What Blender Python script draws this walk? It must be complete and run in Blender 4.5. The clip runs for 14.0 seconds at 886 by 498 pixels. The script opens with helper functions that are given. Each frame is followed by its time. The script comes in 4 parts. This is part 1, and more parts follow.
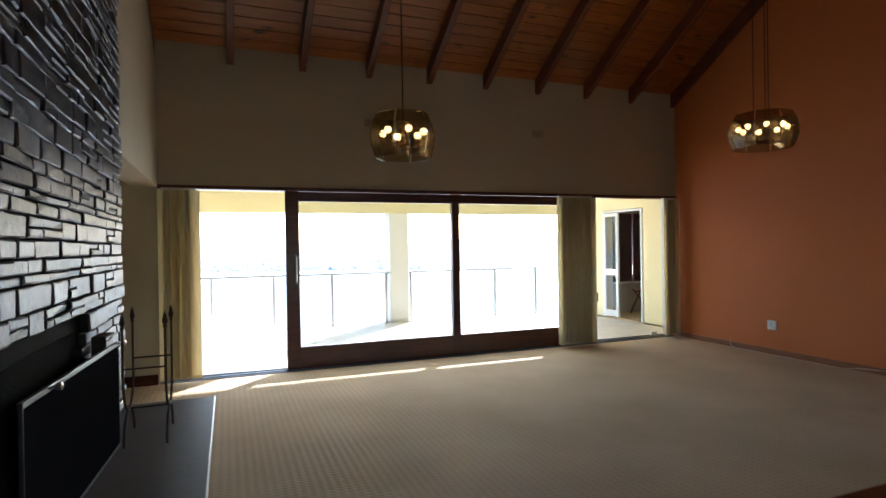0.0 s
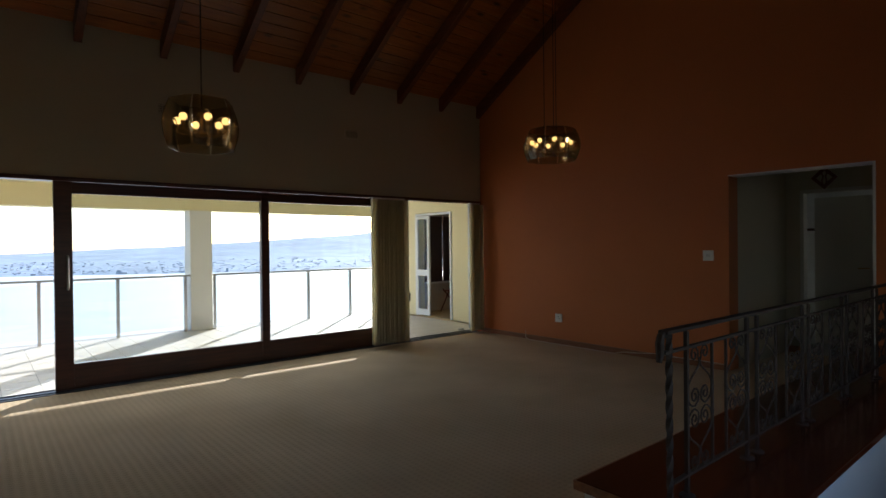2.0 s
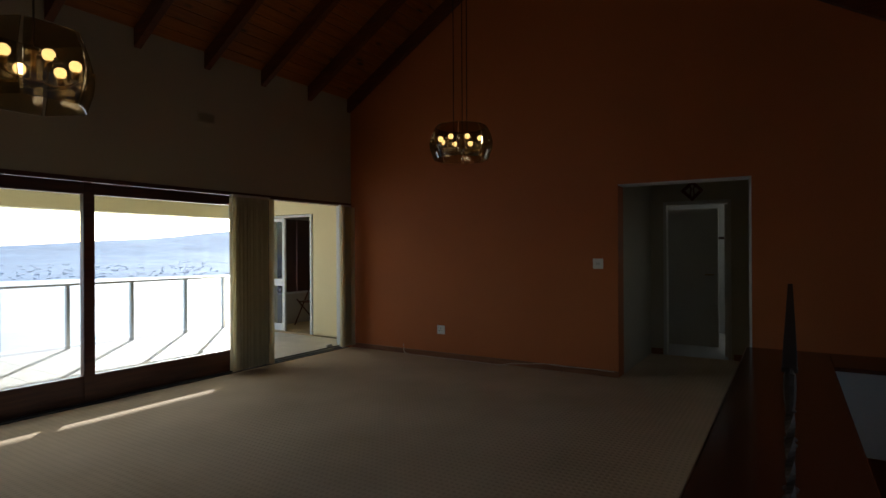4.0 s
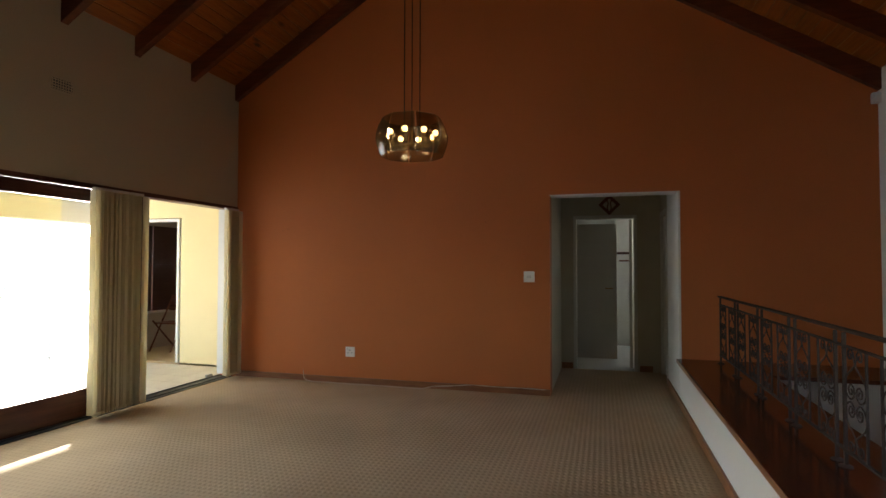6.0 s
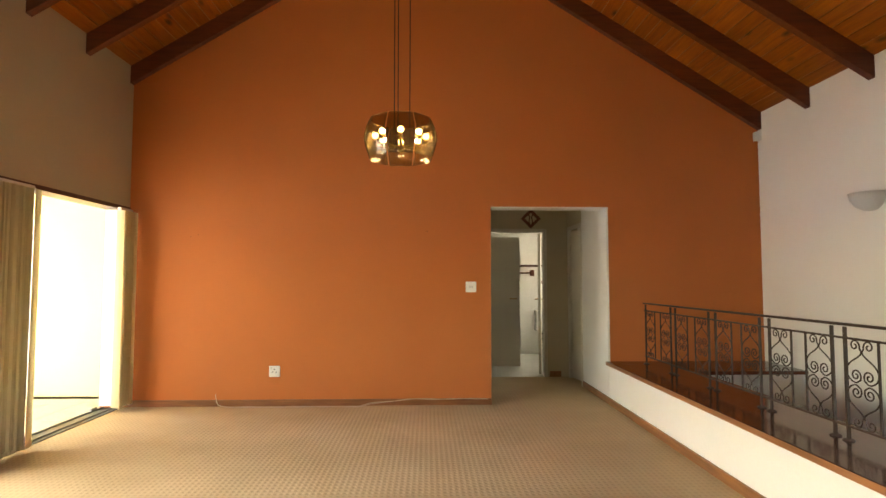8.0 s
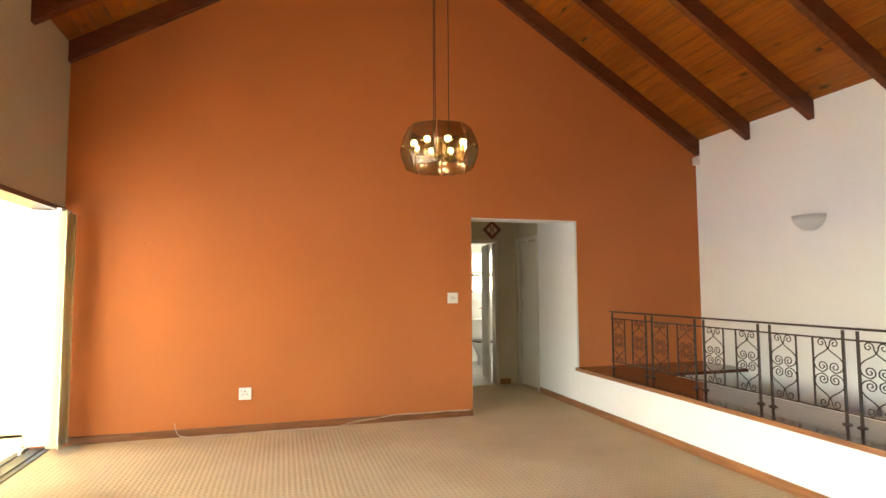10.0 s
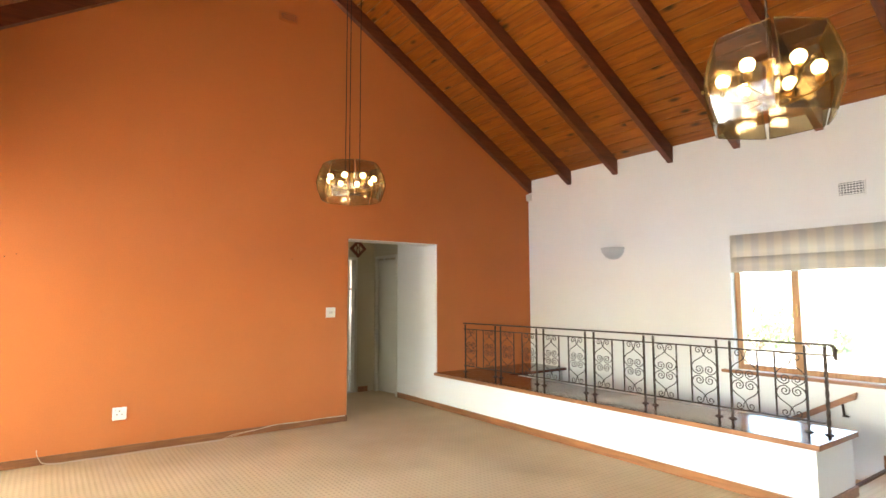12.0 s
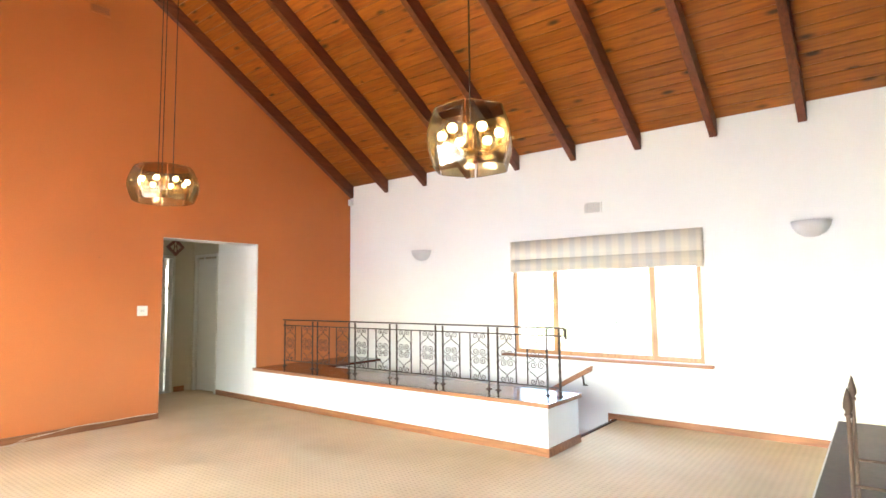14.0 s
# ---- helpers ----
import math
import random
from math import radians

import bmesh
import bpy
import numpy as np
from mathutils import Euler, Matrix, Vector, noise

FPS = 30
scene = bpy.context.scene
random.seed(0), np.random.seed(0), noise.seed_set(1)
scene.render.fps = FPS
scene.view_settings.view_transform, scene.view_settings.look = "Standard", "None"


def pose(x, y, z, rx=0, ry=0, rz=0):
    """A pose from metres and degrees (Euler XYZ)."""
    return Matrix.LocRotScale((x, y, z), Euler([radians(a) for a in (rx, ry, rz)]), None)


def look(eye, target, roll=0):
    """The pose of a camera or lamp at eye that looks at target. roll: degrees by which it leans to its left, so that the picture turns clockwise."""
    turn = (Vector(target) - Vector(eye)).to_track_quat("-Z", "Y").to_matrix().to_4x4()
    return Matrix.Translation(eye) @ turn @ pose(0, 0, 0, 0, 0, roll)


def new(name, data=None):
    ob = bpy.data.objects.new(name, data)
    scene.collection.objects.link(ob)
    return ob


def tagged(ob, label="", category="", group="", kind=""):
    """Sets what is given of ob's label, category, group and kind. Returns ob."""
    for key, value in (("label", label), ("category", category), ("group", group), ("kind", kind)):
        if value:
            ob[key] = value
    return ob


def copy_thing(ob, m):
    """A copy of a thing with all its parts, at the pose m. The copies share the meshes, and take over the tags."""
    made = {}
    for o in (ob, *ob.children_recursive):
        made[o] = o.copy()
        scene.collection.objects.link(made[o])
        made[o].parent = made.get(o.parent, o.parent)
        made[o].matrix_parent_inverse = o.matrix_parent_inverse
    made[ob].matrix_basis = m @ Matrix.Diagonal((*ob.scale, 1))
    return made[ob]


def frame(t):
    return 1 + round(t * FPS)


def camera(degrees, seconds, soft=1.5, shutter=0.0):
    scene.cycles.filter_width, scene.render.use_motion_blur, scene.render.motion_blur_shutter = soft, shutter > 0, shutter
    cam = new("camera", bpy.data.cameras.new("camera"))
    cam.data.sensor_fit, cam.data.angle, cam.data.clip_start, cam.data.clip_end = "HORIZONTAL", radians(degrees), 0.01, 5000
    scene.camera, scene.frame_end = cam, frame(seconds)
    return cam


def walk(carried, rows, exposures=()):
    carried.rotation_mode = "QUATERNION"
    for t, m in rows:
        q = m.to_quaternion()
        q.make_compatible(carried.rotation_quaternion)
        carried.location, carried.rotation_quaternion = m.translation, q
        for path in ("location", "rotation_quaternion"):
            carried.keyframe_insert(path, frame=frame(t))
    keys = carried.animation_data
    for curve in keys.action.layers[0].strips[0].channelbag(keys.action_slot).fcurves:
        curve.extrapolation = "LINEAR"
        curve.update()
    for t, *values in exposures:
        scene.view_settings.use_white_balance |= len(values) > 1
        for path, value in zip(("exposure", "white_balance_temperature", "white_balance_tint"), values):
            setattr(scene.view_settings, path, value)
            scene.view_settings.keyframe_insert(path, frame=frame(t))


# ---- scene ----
cam = camera(77.3, 14.0, shutter=0.2)
PATH = [
    (0, (-6.338, -6.544, 1.385), (-5.613, -4.68, 1.375), -0.9),
    (0.5, (-6.28, -6.651, 1.37), (-5.401, -4.854, 1.361), -0.9),
    (1, (-6.277, -6.653, 1.366), (-5.232, -4.947, 1.359), -0.8),
    (1.5, (-6.274, -6.622, 1.374), (-5.104, -5.0, 1.365), -0.8),
    (2, (-6.285, -6.515, 1.377), (-4.997, -4.984, 1.364), -0.6),
    (2.5, (-6.264, -6.338, 1.405), (-4.85, -4.923, 1.389), -0.6),
    (3, (-6.253, -6.128, 1.411), (-4.743, -4.817, 1.397), -0.4),
    (5.5, (-6.072, -4.618, 1.372), (-4.185, -3.956, 1.412), -0.2),
    (6, (-6.005, -4.43, 1.354), (-4.084, -3.879, 1.413), 0.1),
    (6.5, (-6.001, -4.124, 1.268), (-4.043, -3.725, 1.363), 0.3),
    (7, (-5.995, -3.8, 1.219), (-4.01, -3.584, 1.338), 0.3),
    (7.5, (-5.977, -3.471, 1.256), (-3.982, -3.405, 1.376), 0.2),
    (8, (-6.024, -3.196, 1.3), (-4.029, -3.254, 1.414), -0.0),
    (10.5, (-5.715, -1.599, 1.357), (-3.86, -2.331, 1.511), -0.2),
    (11, (-5.789, -1.358, 1.373), (-4.021, -2.276, 1.543), -0.1),
    (11.5, (-5.961, -1.219, 1.387), (-4.261, -2.258, 1.56), -0.3),
    (12, (-6.056, -0.967, 1.409), (-4.435, -2.125, 1.581), -0.2),
    (12.5, (-6.269, -0.879, 1.368), (-4.719, -2.128, 1.55), -0.4),
    (13, (-6.434, -0.787, 1.367), (-4.999, -2.168, 1.545), -0.5),
    (13.5, (-6.639, -0.774, 1.371), (-5.3, -2.249, 1.542), -0.6),
    (14, (-6.756, -0.747, 1.368), (-5.525, -2.315, 1.537), -0.6),
]
walk(cam, [(t, look(eye, target, roll)) for t, eye, target, roll in PATH],
     exposures=[(0, 2.34, 5550, 11), (0.6, 2.02, 5450, 10), (1.0, 1.74, 5500, 10), (1.5, 1.36, 5750, 10), (2.0, 1.07, 5750, 10), (2.5, 0.86, 5700, 10), (3.0, 0.68, 5700, 10), (3.2, 0.68, 5700, 10), (5.3, 1.87, 5900, 12), (5.8, 2.34, 6050, 12),
                (6.5, 2.96, 6500, 13), (7.0, 3.36, 6800, 13), (7.5, 3.9, 7400, 13), (8.2, 4.22, 7900, 12), (10.3, 4.75, 6900, 11), (11, 4.85, 6700, 10), (12, 4.93, 6550, 10), (12.5, 4.95, 6450, 11), (13.5, 5.22, 6250, 11), (14, 5.44, 6100, 11)])

# ---- light ----
SUN_AZ, SUN_EL = radians(43), radians(18.8)       # from the sea side, east of north
world = bpy.data.worlds.new("sky")
scene.world = world
world.use_nodes = True
wn, wl = world.node_tree.nodes, world.node_tree.links
sky = wn.new("ShaderNodeTexSky")
sky.sky_type, sky.sun_disc = "NISHITA", False
sky.sun_elevation, sky.sun_rotation = SUN_EL, SUN_AZ
sky.air_density, sky.dust_density = 0.9, 0.9
wl.new(sky.outputs[0], wn["Background"].inputs[0])
wn["Background"].inputs[1].default_value = 0.15
sun = new("sun", bpy.data.lights.new("sun", "SUN"))
sun.data.energy, sun.data.angle, sun.data.color = 5.0, radians(0.5), (1, 0.94, 0.84)
toward = Vector((math.sin(SUN_AZ) * math.cos(SUN_EL), math.cos(SUN_AZ) * math.cos(SUN_EL), math.sin(SUN_EL)))
sun.matrix_world = Matrix.Translation((0, 20, 30)) @ toward.to_track_quat("Z", "Y").to_matrix().to_4x4()


def window_light(name, x, y, z, w, h, down, rz, watts, colour, spread):
    """The sky's share of light in an opening, falling inwards and down."""
    la = bpy.data.lights.new(name, "AREA")
    la.shape, la.size, la.size_y, la.energy, la.color, la.spread = "RECTANGLE", w, h, watts, colour, radians(spread)
    ob = new(name, la)
    ob.matrix_world = pose(x, y, z, 90 - down, 0, rz)
    return ob


window_light("skylight_sea", -4.15, 0.92, 1.1, 4.8, 1.7, 46, 180, 7.0, (0.86, 0.93, 1.0), 120)
window_light("skylight_street", -4.16, -7.45, 1.3, 2.2, 1.0, 24, 0, 0.5, (0.98, 0.99, 1.0), 140)


# ---- materials ----
def material(name, colour, rough=0.6, metal=0.0, spread=0.12, scale=6.0, fine=60.0, bump=0.15, spec=0.5,
             stretch=(1, 1, 1), per_piece=0.0):
    """Principled surface with tone variation at two scales and a fine relief."""
    m = bpy.data.materials.new(name)
    m.use_nodes = True
    n, l = m.node_tree.nodes, m.node_tree.links
    p = n["Principled BSDF"]
    p.inputs["Roughness"].default_value, p.inputs["Metallic"].default_value = rough, metal
    p.inputs["Specular IOR Level"].default_value = spec
    tc, mp = n.new("ShaderNodeTexCoord"), n.new("ShaderNodeMapping")
    mp.inputs["Scale"].default_value = stretch
    l.new(tc.outputs["Object"], mp.inputs["Vector"])
    big, small = n.new("ShaderNodeTexNoise"), n.new("ShaderNodeTexNoise")
    for node, s, d in ((big, scale, 3), (small, fine, 4)):
        node.inputs["Scale"].default_value, node.inputs["Detail"].default_value = s, d
        l.new(mp.outputs[0], node.inputs["Vector"])
    add = n.new("ShaderNodeMath")
    add.operation = "ADD"
    l.new(big.outputs["Fac"], add.inputs[0])
    l.new(small.outputs["Fac"], add.inputs[1])
    last = add.outputs[0]
    if per_piece:
        info, mul = n.new("ShaderNodeObjectInfo"), n.new("ShaderNodeMath")
        mul.operation = "MULTIPLY_ADD"
        mul.inputs[1].default_value = per_piece
        l.new(info.outputs["Random"], mul.inputs[0])
        l.new(last, mul.inputs[2])
        sub = n.new("ShaderNodeMath")
        sub.operation = "SUBTRACT"
        sub.inputs[1].default_value = per_piece / 2
        l.new(mul.outputs[0], sub.inputs[0])
        last = sub.outputs[0]
    ramp = n.new("ShaderNodeMapRange")
    ramp.inputs["From Min"].default_value, ramp.inputs["From Max"].default_value = 0.6, 1.4
    ramp.inputs["To Min"].default_value, ramp.inputs["To Max"].default_value = 1 - spread, 1 + spread
    l.new(last, ramp.inputs["Value"])
    mix = n.new("ShaderNodeVectorMath")
    mix.operation = "SCALE"
    mix.inputs[0].default_value = colour[:3]
    l.new(ramp.outputs[0], mix.inputs["Scale"])
    l.new(mix.outputs[0], p.inputs["Base Color"])
    if bump:
        b = n.new("ShaderNodeBump")
        b.inputs["Strength"].default_value, b.inputs["Distance"].default_value = bump, 0.004
        l.new(small.outputs["Fac"], b.inputs["Height"])
        l.new(b.outputs[0], p.inputs["Normal"])
    return m


def glow(name, colour, strength):
    m = bpy.data.materials.new(name)
    m.use_nodes = True
    p = m.node_tree.nodes["Principled BSDF"]
    p.inputs["Base Color"].default_value = (0.8, 0.8, 0.8, 1)
    p.inputs["Emission Color"].default_value, p.inputs["Emission Strength"].default_value = (*colour, 1), strength
    return m


def glass(name, tint, gloss=0.035, rough=0.02, rim=0.4, haze=0.0):
    """A thin pane: tinted clear glass with a sharp reflection that grows at grazing angles."""
    m = bpy.data.materials.new(name)
    m.use_nodes = True
    n, l = m.node_tree.nodes, m.node_tree.links
    n.remove(n["Principled BSDF"])
    tr, gl, mx, lw = (n.new("ShaderNodeBsdfTransparent"), n.new("ShaderNodeBsdfGlossy"),
                      n.new("ShaderNodeMixShader"), n.new("ShaderNodeLayerWeight"))
    tr.inputs[0].default_value = (*tint, 1)
    gl.inputs["Roughness"].default_value = rough
    pw, ma = n.new("ShaderNodeMath"), n.new("ShaderNodeMath")
    pw.operation, ma.operation = "POWER", "MULTIPLY_ADD"
    pw.inputs[1].default_value = 4.0
    ma.inputs[1].default_value, ma.inputs[2].default_value = rim, gloss
    l.new(lw.outputs["Facing"], pw.inputs[0])
    l.new(pw.outputs[0], ma.inputs[0])
    l.new(ma.outputs[0], mx.inputs[0])
    l.new(tr.outputs[0], mx.inputs[1])
    l.new(gl.outputs[0], mx.inputs[2])
    last = mx.outputs[0]
    if haze:
        df, hz = n.new("ShaderNodeBsdfDiffuse"), n.new("ShaderNodeMixShader")
        df.inputs[0].default_value, hz.inputs[0].default_value = (0.62, 0.54, 0.40, 1), haze
        l.new(last, hz.inputs[1])
        l.new(df.outputs[0], hz.inputs[2])
        last = hz.outputs[0]
    l.new(last, n["Material Output"].inputs["Surface"])
    return m


def wood(name, dark, light, rough=0.35, along="X", knots=0.0, per_island=False, board=0.0):
    """Stained timber, the grain running along one axis, with darker streaks and optional knots."""
    m = bpy.data.materials.new(name)
    m.use_nodes = True
    n, l = m.node_tree.nodes, m.node_tree.links
    p = n["Principled BSDF"]
    p.inputs["Roughness"].default_value = rough
    tc, mp = n.new("ShaderNodeTexCoord"), n.new("ShaderNodeMapping")
    mp.inputs["Scale"].default_value = {"X": (0.7, 9, 9), "Y": (9, 0.7, 9), "Z": (9, 9, 0.7)}[along]
    off = n.new("ShaderNodeVectorMath")
    off.operation = "ADD"
    l.new(tc.outputs["Object"], off.inputs[0])
    l.new(off.outputs[0], mp.inputs["Vector"])
    grain = n.new("ShaderNodeTexNoise")
    grain.inputs["Scale"].default_value, grain.inputs["Detail"].default_value = 3.5, 6
    grain.inputs["Distortion"].default_value = 0.6
    l.new(mp.outputs[0], grain.inputs["Vector"])
    ramp = n.new("ShaderNodeValToRGB")
    ramp.color_ramp.elements[0].color, ramp.color_ramp.elements[0].position = (*dark, 1), 0.28
    ramp.color_ramp.elements[1].color, ramp.color_ramp.elements[1].position = (*light, 1), 0.68
    l.new(grain.outputs["Fac"], ramp.inputs[0])
    colour = ramp.outputs[0]
    if per_island:
        geo = n.new("ShaderNodeNewGeometry")
        sc = n.new("ShaderNodeVectorMath")
        sc.operation = "SCALE"
        sc.inputs[0].default_value = (37, 17, 53)
        l.new(geo.outputs["Random Per Island"], sc.inputs["Scale"])
        l.new(sc.outputs[0], off.inputs[1])
        tone = n.new("ShaderNodeMapRange")
        tone.inputs["To Min"].default_value, tone.inputs["To Max"].default_value = 0.89, 1.09
        l.new(geo.outputs["Random Per Island"], tone.inputs["Value"])
        tint = n.new("ShaderNodeVectorMath")
        tint.operation = "SCALE"
        l.new(colour, tint.inputs[0])
        l.new(tone.outputs[0], tint.inputs["Scale"])
        colour = tint.outputs[0]
    if knots:
        vor, kmap = n.new("ShaderNodeTexVoronoi"), n.new("ShaderNodeMapping")
        kmap.inputs["Scale"].default_value = (2.6, 6.5, 6.5)
        l.new(off.outputs[0], kmap.inputs["Vector"])
        vor.inputs["Scale"].default_value = 0.9
        l.new(kmap.outputs[0], vor.inputs["Vector"])
        km = n.new("ShaderNodeMapRange")
        km.inputs["From Min"].default_value, km.inputs["From Max"].default_value = 0.07, 0.21
        km.inputs["To Min"].default_value, km.inputs["To Max"].default_value = 1 - knots, 1.0
        l.new(vor.outputs["Distance"], km.inputs["Value"])
        kt = n.new("ShaderNodeVectorMath")
        kt.operation = "SCALE"
        l.new(colour, kt.inputs[0])
        l.new(km.outputs[0], kt.inputs["Scale"])
        colour = kt.outputs[0]
    l.new(colour, p.inputs["Base Color"])
    b = n.new("ShaderNodeBump")
    b.inputs["Strength"].default_value, b.inputs["Distance"].default_value = 0.2, 0.002
    l.new(grain.outputs["Fac"], b.inputs["Height"])
    l.new(b.outputs[0], p.inputs["Normal"])
    return m


def carpet_material():
    """Beige loop-pile carpet: dotted ribs about 50 mm apart, with worn and brushed patches."""
    m = bpy.data.materials.new("carpet_loop")
    m.use_nodes = True
    n, l = m.node_tree.nodes, m.node_tree.links
    p = n["Principled BSDF"]
    p.inputs["Roughness"].default_value, p.inputs["Specular IOR Level"].default_value = 0.95, 0.15
    p.inputs["Sheen Weight"].default_value, p.inputs["Sheen Roughness"].default_value = 0.08, 0.5
    p.inputs["Sheen Tint"].default_value = (0.95, 0.82, 0.60, 1)
    tc = n.new("ShaderNodeTexCoord")
    ribs, dots = n.new("ShaderNodeTexWave"), n.new("ShaderNodeTexWave")
    ribs.bands_direction, dots.bands_direction = "X", "Y"
    for w, s in ((ribs, 6.2), (dots, 8.0)):
        w.inputs["Scale"].default_value, w.inputs["Distortion"].default_value = s, 0.5
        w.inputs["Detail Scale"].default_value = 2
        l.new(tc.outputs["Object"], w.inputs["Vector"])
    mul = n.new("ShaderNodeMath")
    mul.operation = "MULTIPLY"
    l.new(ribs.outputs["Fac"], mul.inputs[0])
    l.new(dots.outputs["Fac"], mul.inputs[1])
    wear, fuzz = n.new("ShaderNodeTexNoise"), n.new("ShaderNodeTexNoise")
    wear.inputs["Scale"].default_value, wear.inputs["Detail"].default_value = 1.1, 5
    fuzz.inputs["Scale"].default_value, fuzz.inputs["Detail"].default_value = 180, 2
    for t in (wear, fuzz):
        l.new(tc.outputs["Object"], t.inputs["Vector"])
    tone = n.new("ShaderNodeValToRGB")
    tone.color_ramp.elements[0].color, tone.color_ramp.elements[0].position = (0.50, 0.375, 0.232, 1), 0.3
    tone.color_ramp.elements[1].color, tone.color_ramp.elements[1].position = (0.63, 0.488, 0.318, 1), 0.7
    l.new(wear.outputs["Fac"], tone.inputs[0])
    k = n.new("ShaderNodeMath")
    k.operation = "MULTIPLY_ADD"
    k.inputs[1].default_value, k.inputs[2].default_value = -0.14, 1.035
    l.new(mul.outputs[0], k.inputs[0])
    s = n.new("ShaderNodeVectorMath")
    s.operation = "SCALE"
    l.new(tone.outputs[0], s.inputs[0])
    l.new(k.outputs[0], s.inputs["Scale"])
    l.new(s.outputs[0], p.inputs["Base Color"])
    h = n.new("ShaderNodeMath")
    h.operation = "MULTIPLY_ADD"
    h.inputs[1].default_value = 0.25
    l.new(fuzz.outputs["Fac"], h.inputs[0])
    l.new(mul.outputs[0], h.inputs[2])
    b = n.new("ShaderNodeBump")
    b.inputs["Strength"].default_value, b.inputs["Distance"].default_value = 0.42, 0.006
    b.invert = True
    l.new(h.outputs[0], b.inputs["Height"])
    l.new(b.outputs[0], p.inputs["Normal"])
    return m


def striped_fabric():
    """Roman-blind cloth: soft grey-beige stripes running down."""
    m = material("blind_cloth", (0.62, 0.56, 0.47), 0.9, spread=0.08, fine=220, bump=0.3, spec=0.1)
    n, l = m.node_tree.nodes, m.node_tree.links
    p = n["Principled BSDF"]
    tc, wv = n.new("ShaderNodeTexCoord"), n.new("ShaderNodeTexWave")
    wv.bands_direction = "X"
    wv.inputs["Scale"].default_value = 2.1
    l.new(tc.outputs["Object"], wv.inputs["Vector"])
    rp = n.new("ShaderNodeValToRGB")
    rp.color_ramp.interpolation = "EASE"
    rp.color_ramp.elements[0].color, rp.color_ramp.elements[0].position = (0.655, 0.62, 0.56, 1), 0.2
    rp.color_ramp.elements[1].color, rp.color_ramp.elements[1].position = (0.745, 0.685, 0.575, 1), 0.75
    l.new(wv.outputs["Fac"], rp.inputs[0])
    l.new(rp.outputs[0], p.inputs["Base Color"])
    tr, mx = n.new("ShaderNodeBsdfTranslucent"), n.new("ShaderNodeMixShader")
    mx.inputs[0].default_value = 0.25
    l.new(rp.outputs[0], tr.inputs[0])
    l.new(p.outputs[0], mx.inputs[1])
    l.new(tr.outputs[0], mx.inputs[2])
    l.new(mx.outputs[0], n["Material Output"].inputs["Surface"])
    return m


ORANGE = material("orange_paint", (0.52, 0.159, 0.043), 0.62, spread=0.06, scale=1.4, fine=90, bump=0.12, spec=0.3)
WHITE = material("white_paint", (0.80, 0.787, 0.755), 0.7, spread=0.03, scale=1.2, fine=80, bump=0.14, spec=0.3)
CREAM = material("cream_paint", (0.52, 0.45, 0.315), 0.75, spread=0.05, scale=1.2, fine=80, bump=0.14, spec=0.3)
YELLOW = material("yellow_paint", (0.84, 0.75, 0.46), 0.75, spread=0.05, scale=1.5, fine=70, bump=0.2, spec=0.3)
CARPET = carpet_material()
PINE = wood("knotty_pine", (0.22, 0.055, 0.0065), (0.36, 0.110, 0.0105), 0.30, "X", knots=0.86, per_island=True)
RAFTER = wood("rafter_stain", (0.085, 0.020, 0.008), (0.17, 0.042, 0.014), 0.42, "Y")
MAHOGANY = wood("mahogany_varnish", (0.055, 0.012, 0.006), (0.115, 0.028, 0.011), 0.16, "X")
TRIM = wood("trim_wood", (0.20, 0.075, 0.025), (0.36, 0.15, 0.055), 0.35, "X")
TRIM_Y = wood("trim_wood_y", (0.16, 0.058, 0.02), (0.29, 0.115, 0.042), 0.35, "Y")
FRAME = wood("frame_wood", (0.055, 0.016, 0.009), (0.11, 0.033, 0.017), 0.3, "X")
PINEFRAME = wood("window_wood", (0.30, 0.13, 0.045), (0.50, 0.26, 0.10), 0.4, "Z")
IRON = material("black_iron", (0.058, 0.040, 0.030), 0.6, 0.0, spread=0.25, fine=120, spec=0.1)
BRASS = material("brass", (0.42, 0.28, 0.11), 0.42, 1.0, spread=0.1, fine=140, bump=0.05)
STEEL = material("brushed_steel", (0.6, 0.6, 0.6), 0.3, 1.0, spread=0.1, fine=160, bump=0.05)
ALU = material("white_aluminium", (0.78, 0.79, 0.80), 0.4, 0.0, spread=0.04, bump=0.03)
PLASTIC = material("white_plastic", (0.82, 0.80, 0.76), 0.35, spread=0.03, bump=0.0)
# near-black colour put in for the shade inside vent slots and pin holes
SLOTSHADE = material("slot_shade", (0.05, 0.05, 0.05), 0.5, spread=0.05, bump=0.0)
STONE = material("ledge_stone", (0.034, 0.030, 0.032), 0.42, spread=0.6, scale=9, fine=45, bump=0.7, spec=0.44, per_piece=0.7)
MORTAR = material("raked_joint", (0.015, 0.014, 0.014), 0.95, spread=0.2, bump=0.6, spec=0.05)
HEARTH = material("hearth_slate", (0.060, 0.044, 0.038), 0.46, spread=0.25, scale=4, fine=40, bump=0.15, spec=0.22)
FIREBLACK = material("firebox_black", (0.008, 0.007, 0.007), 0.95, spread=0.4, bump=0.6, spec=0.03)
DARKMETAL = material("grey_screen_metal", (0.10, 0.10, 0.11), 0.35, 0.8, spread=0.1, bump=0.05)
TILE = material("balcony_tile", (0.66, 0.62, 0.55), 0.55, spread=0.10, scale=3, fine=50, bump=0.15, per_piece=0.3)
GROUT = material("grout", (0.42, 0.40, 0.37), 0.9, spread=0.1)
PLASTER = material("plaster_shell", (0.70, 0.66, 0.56), 0.85, spread=0.06, scale=1.2)
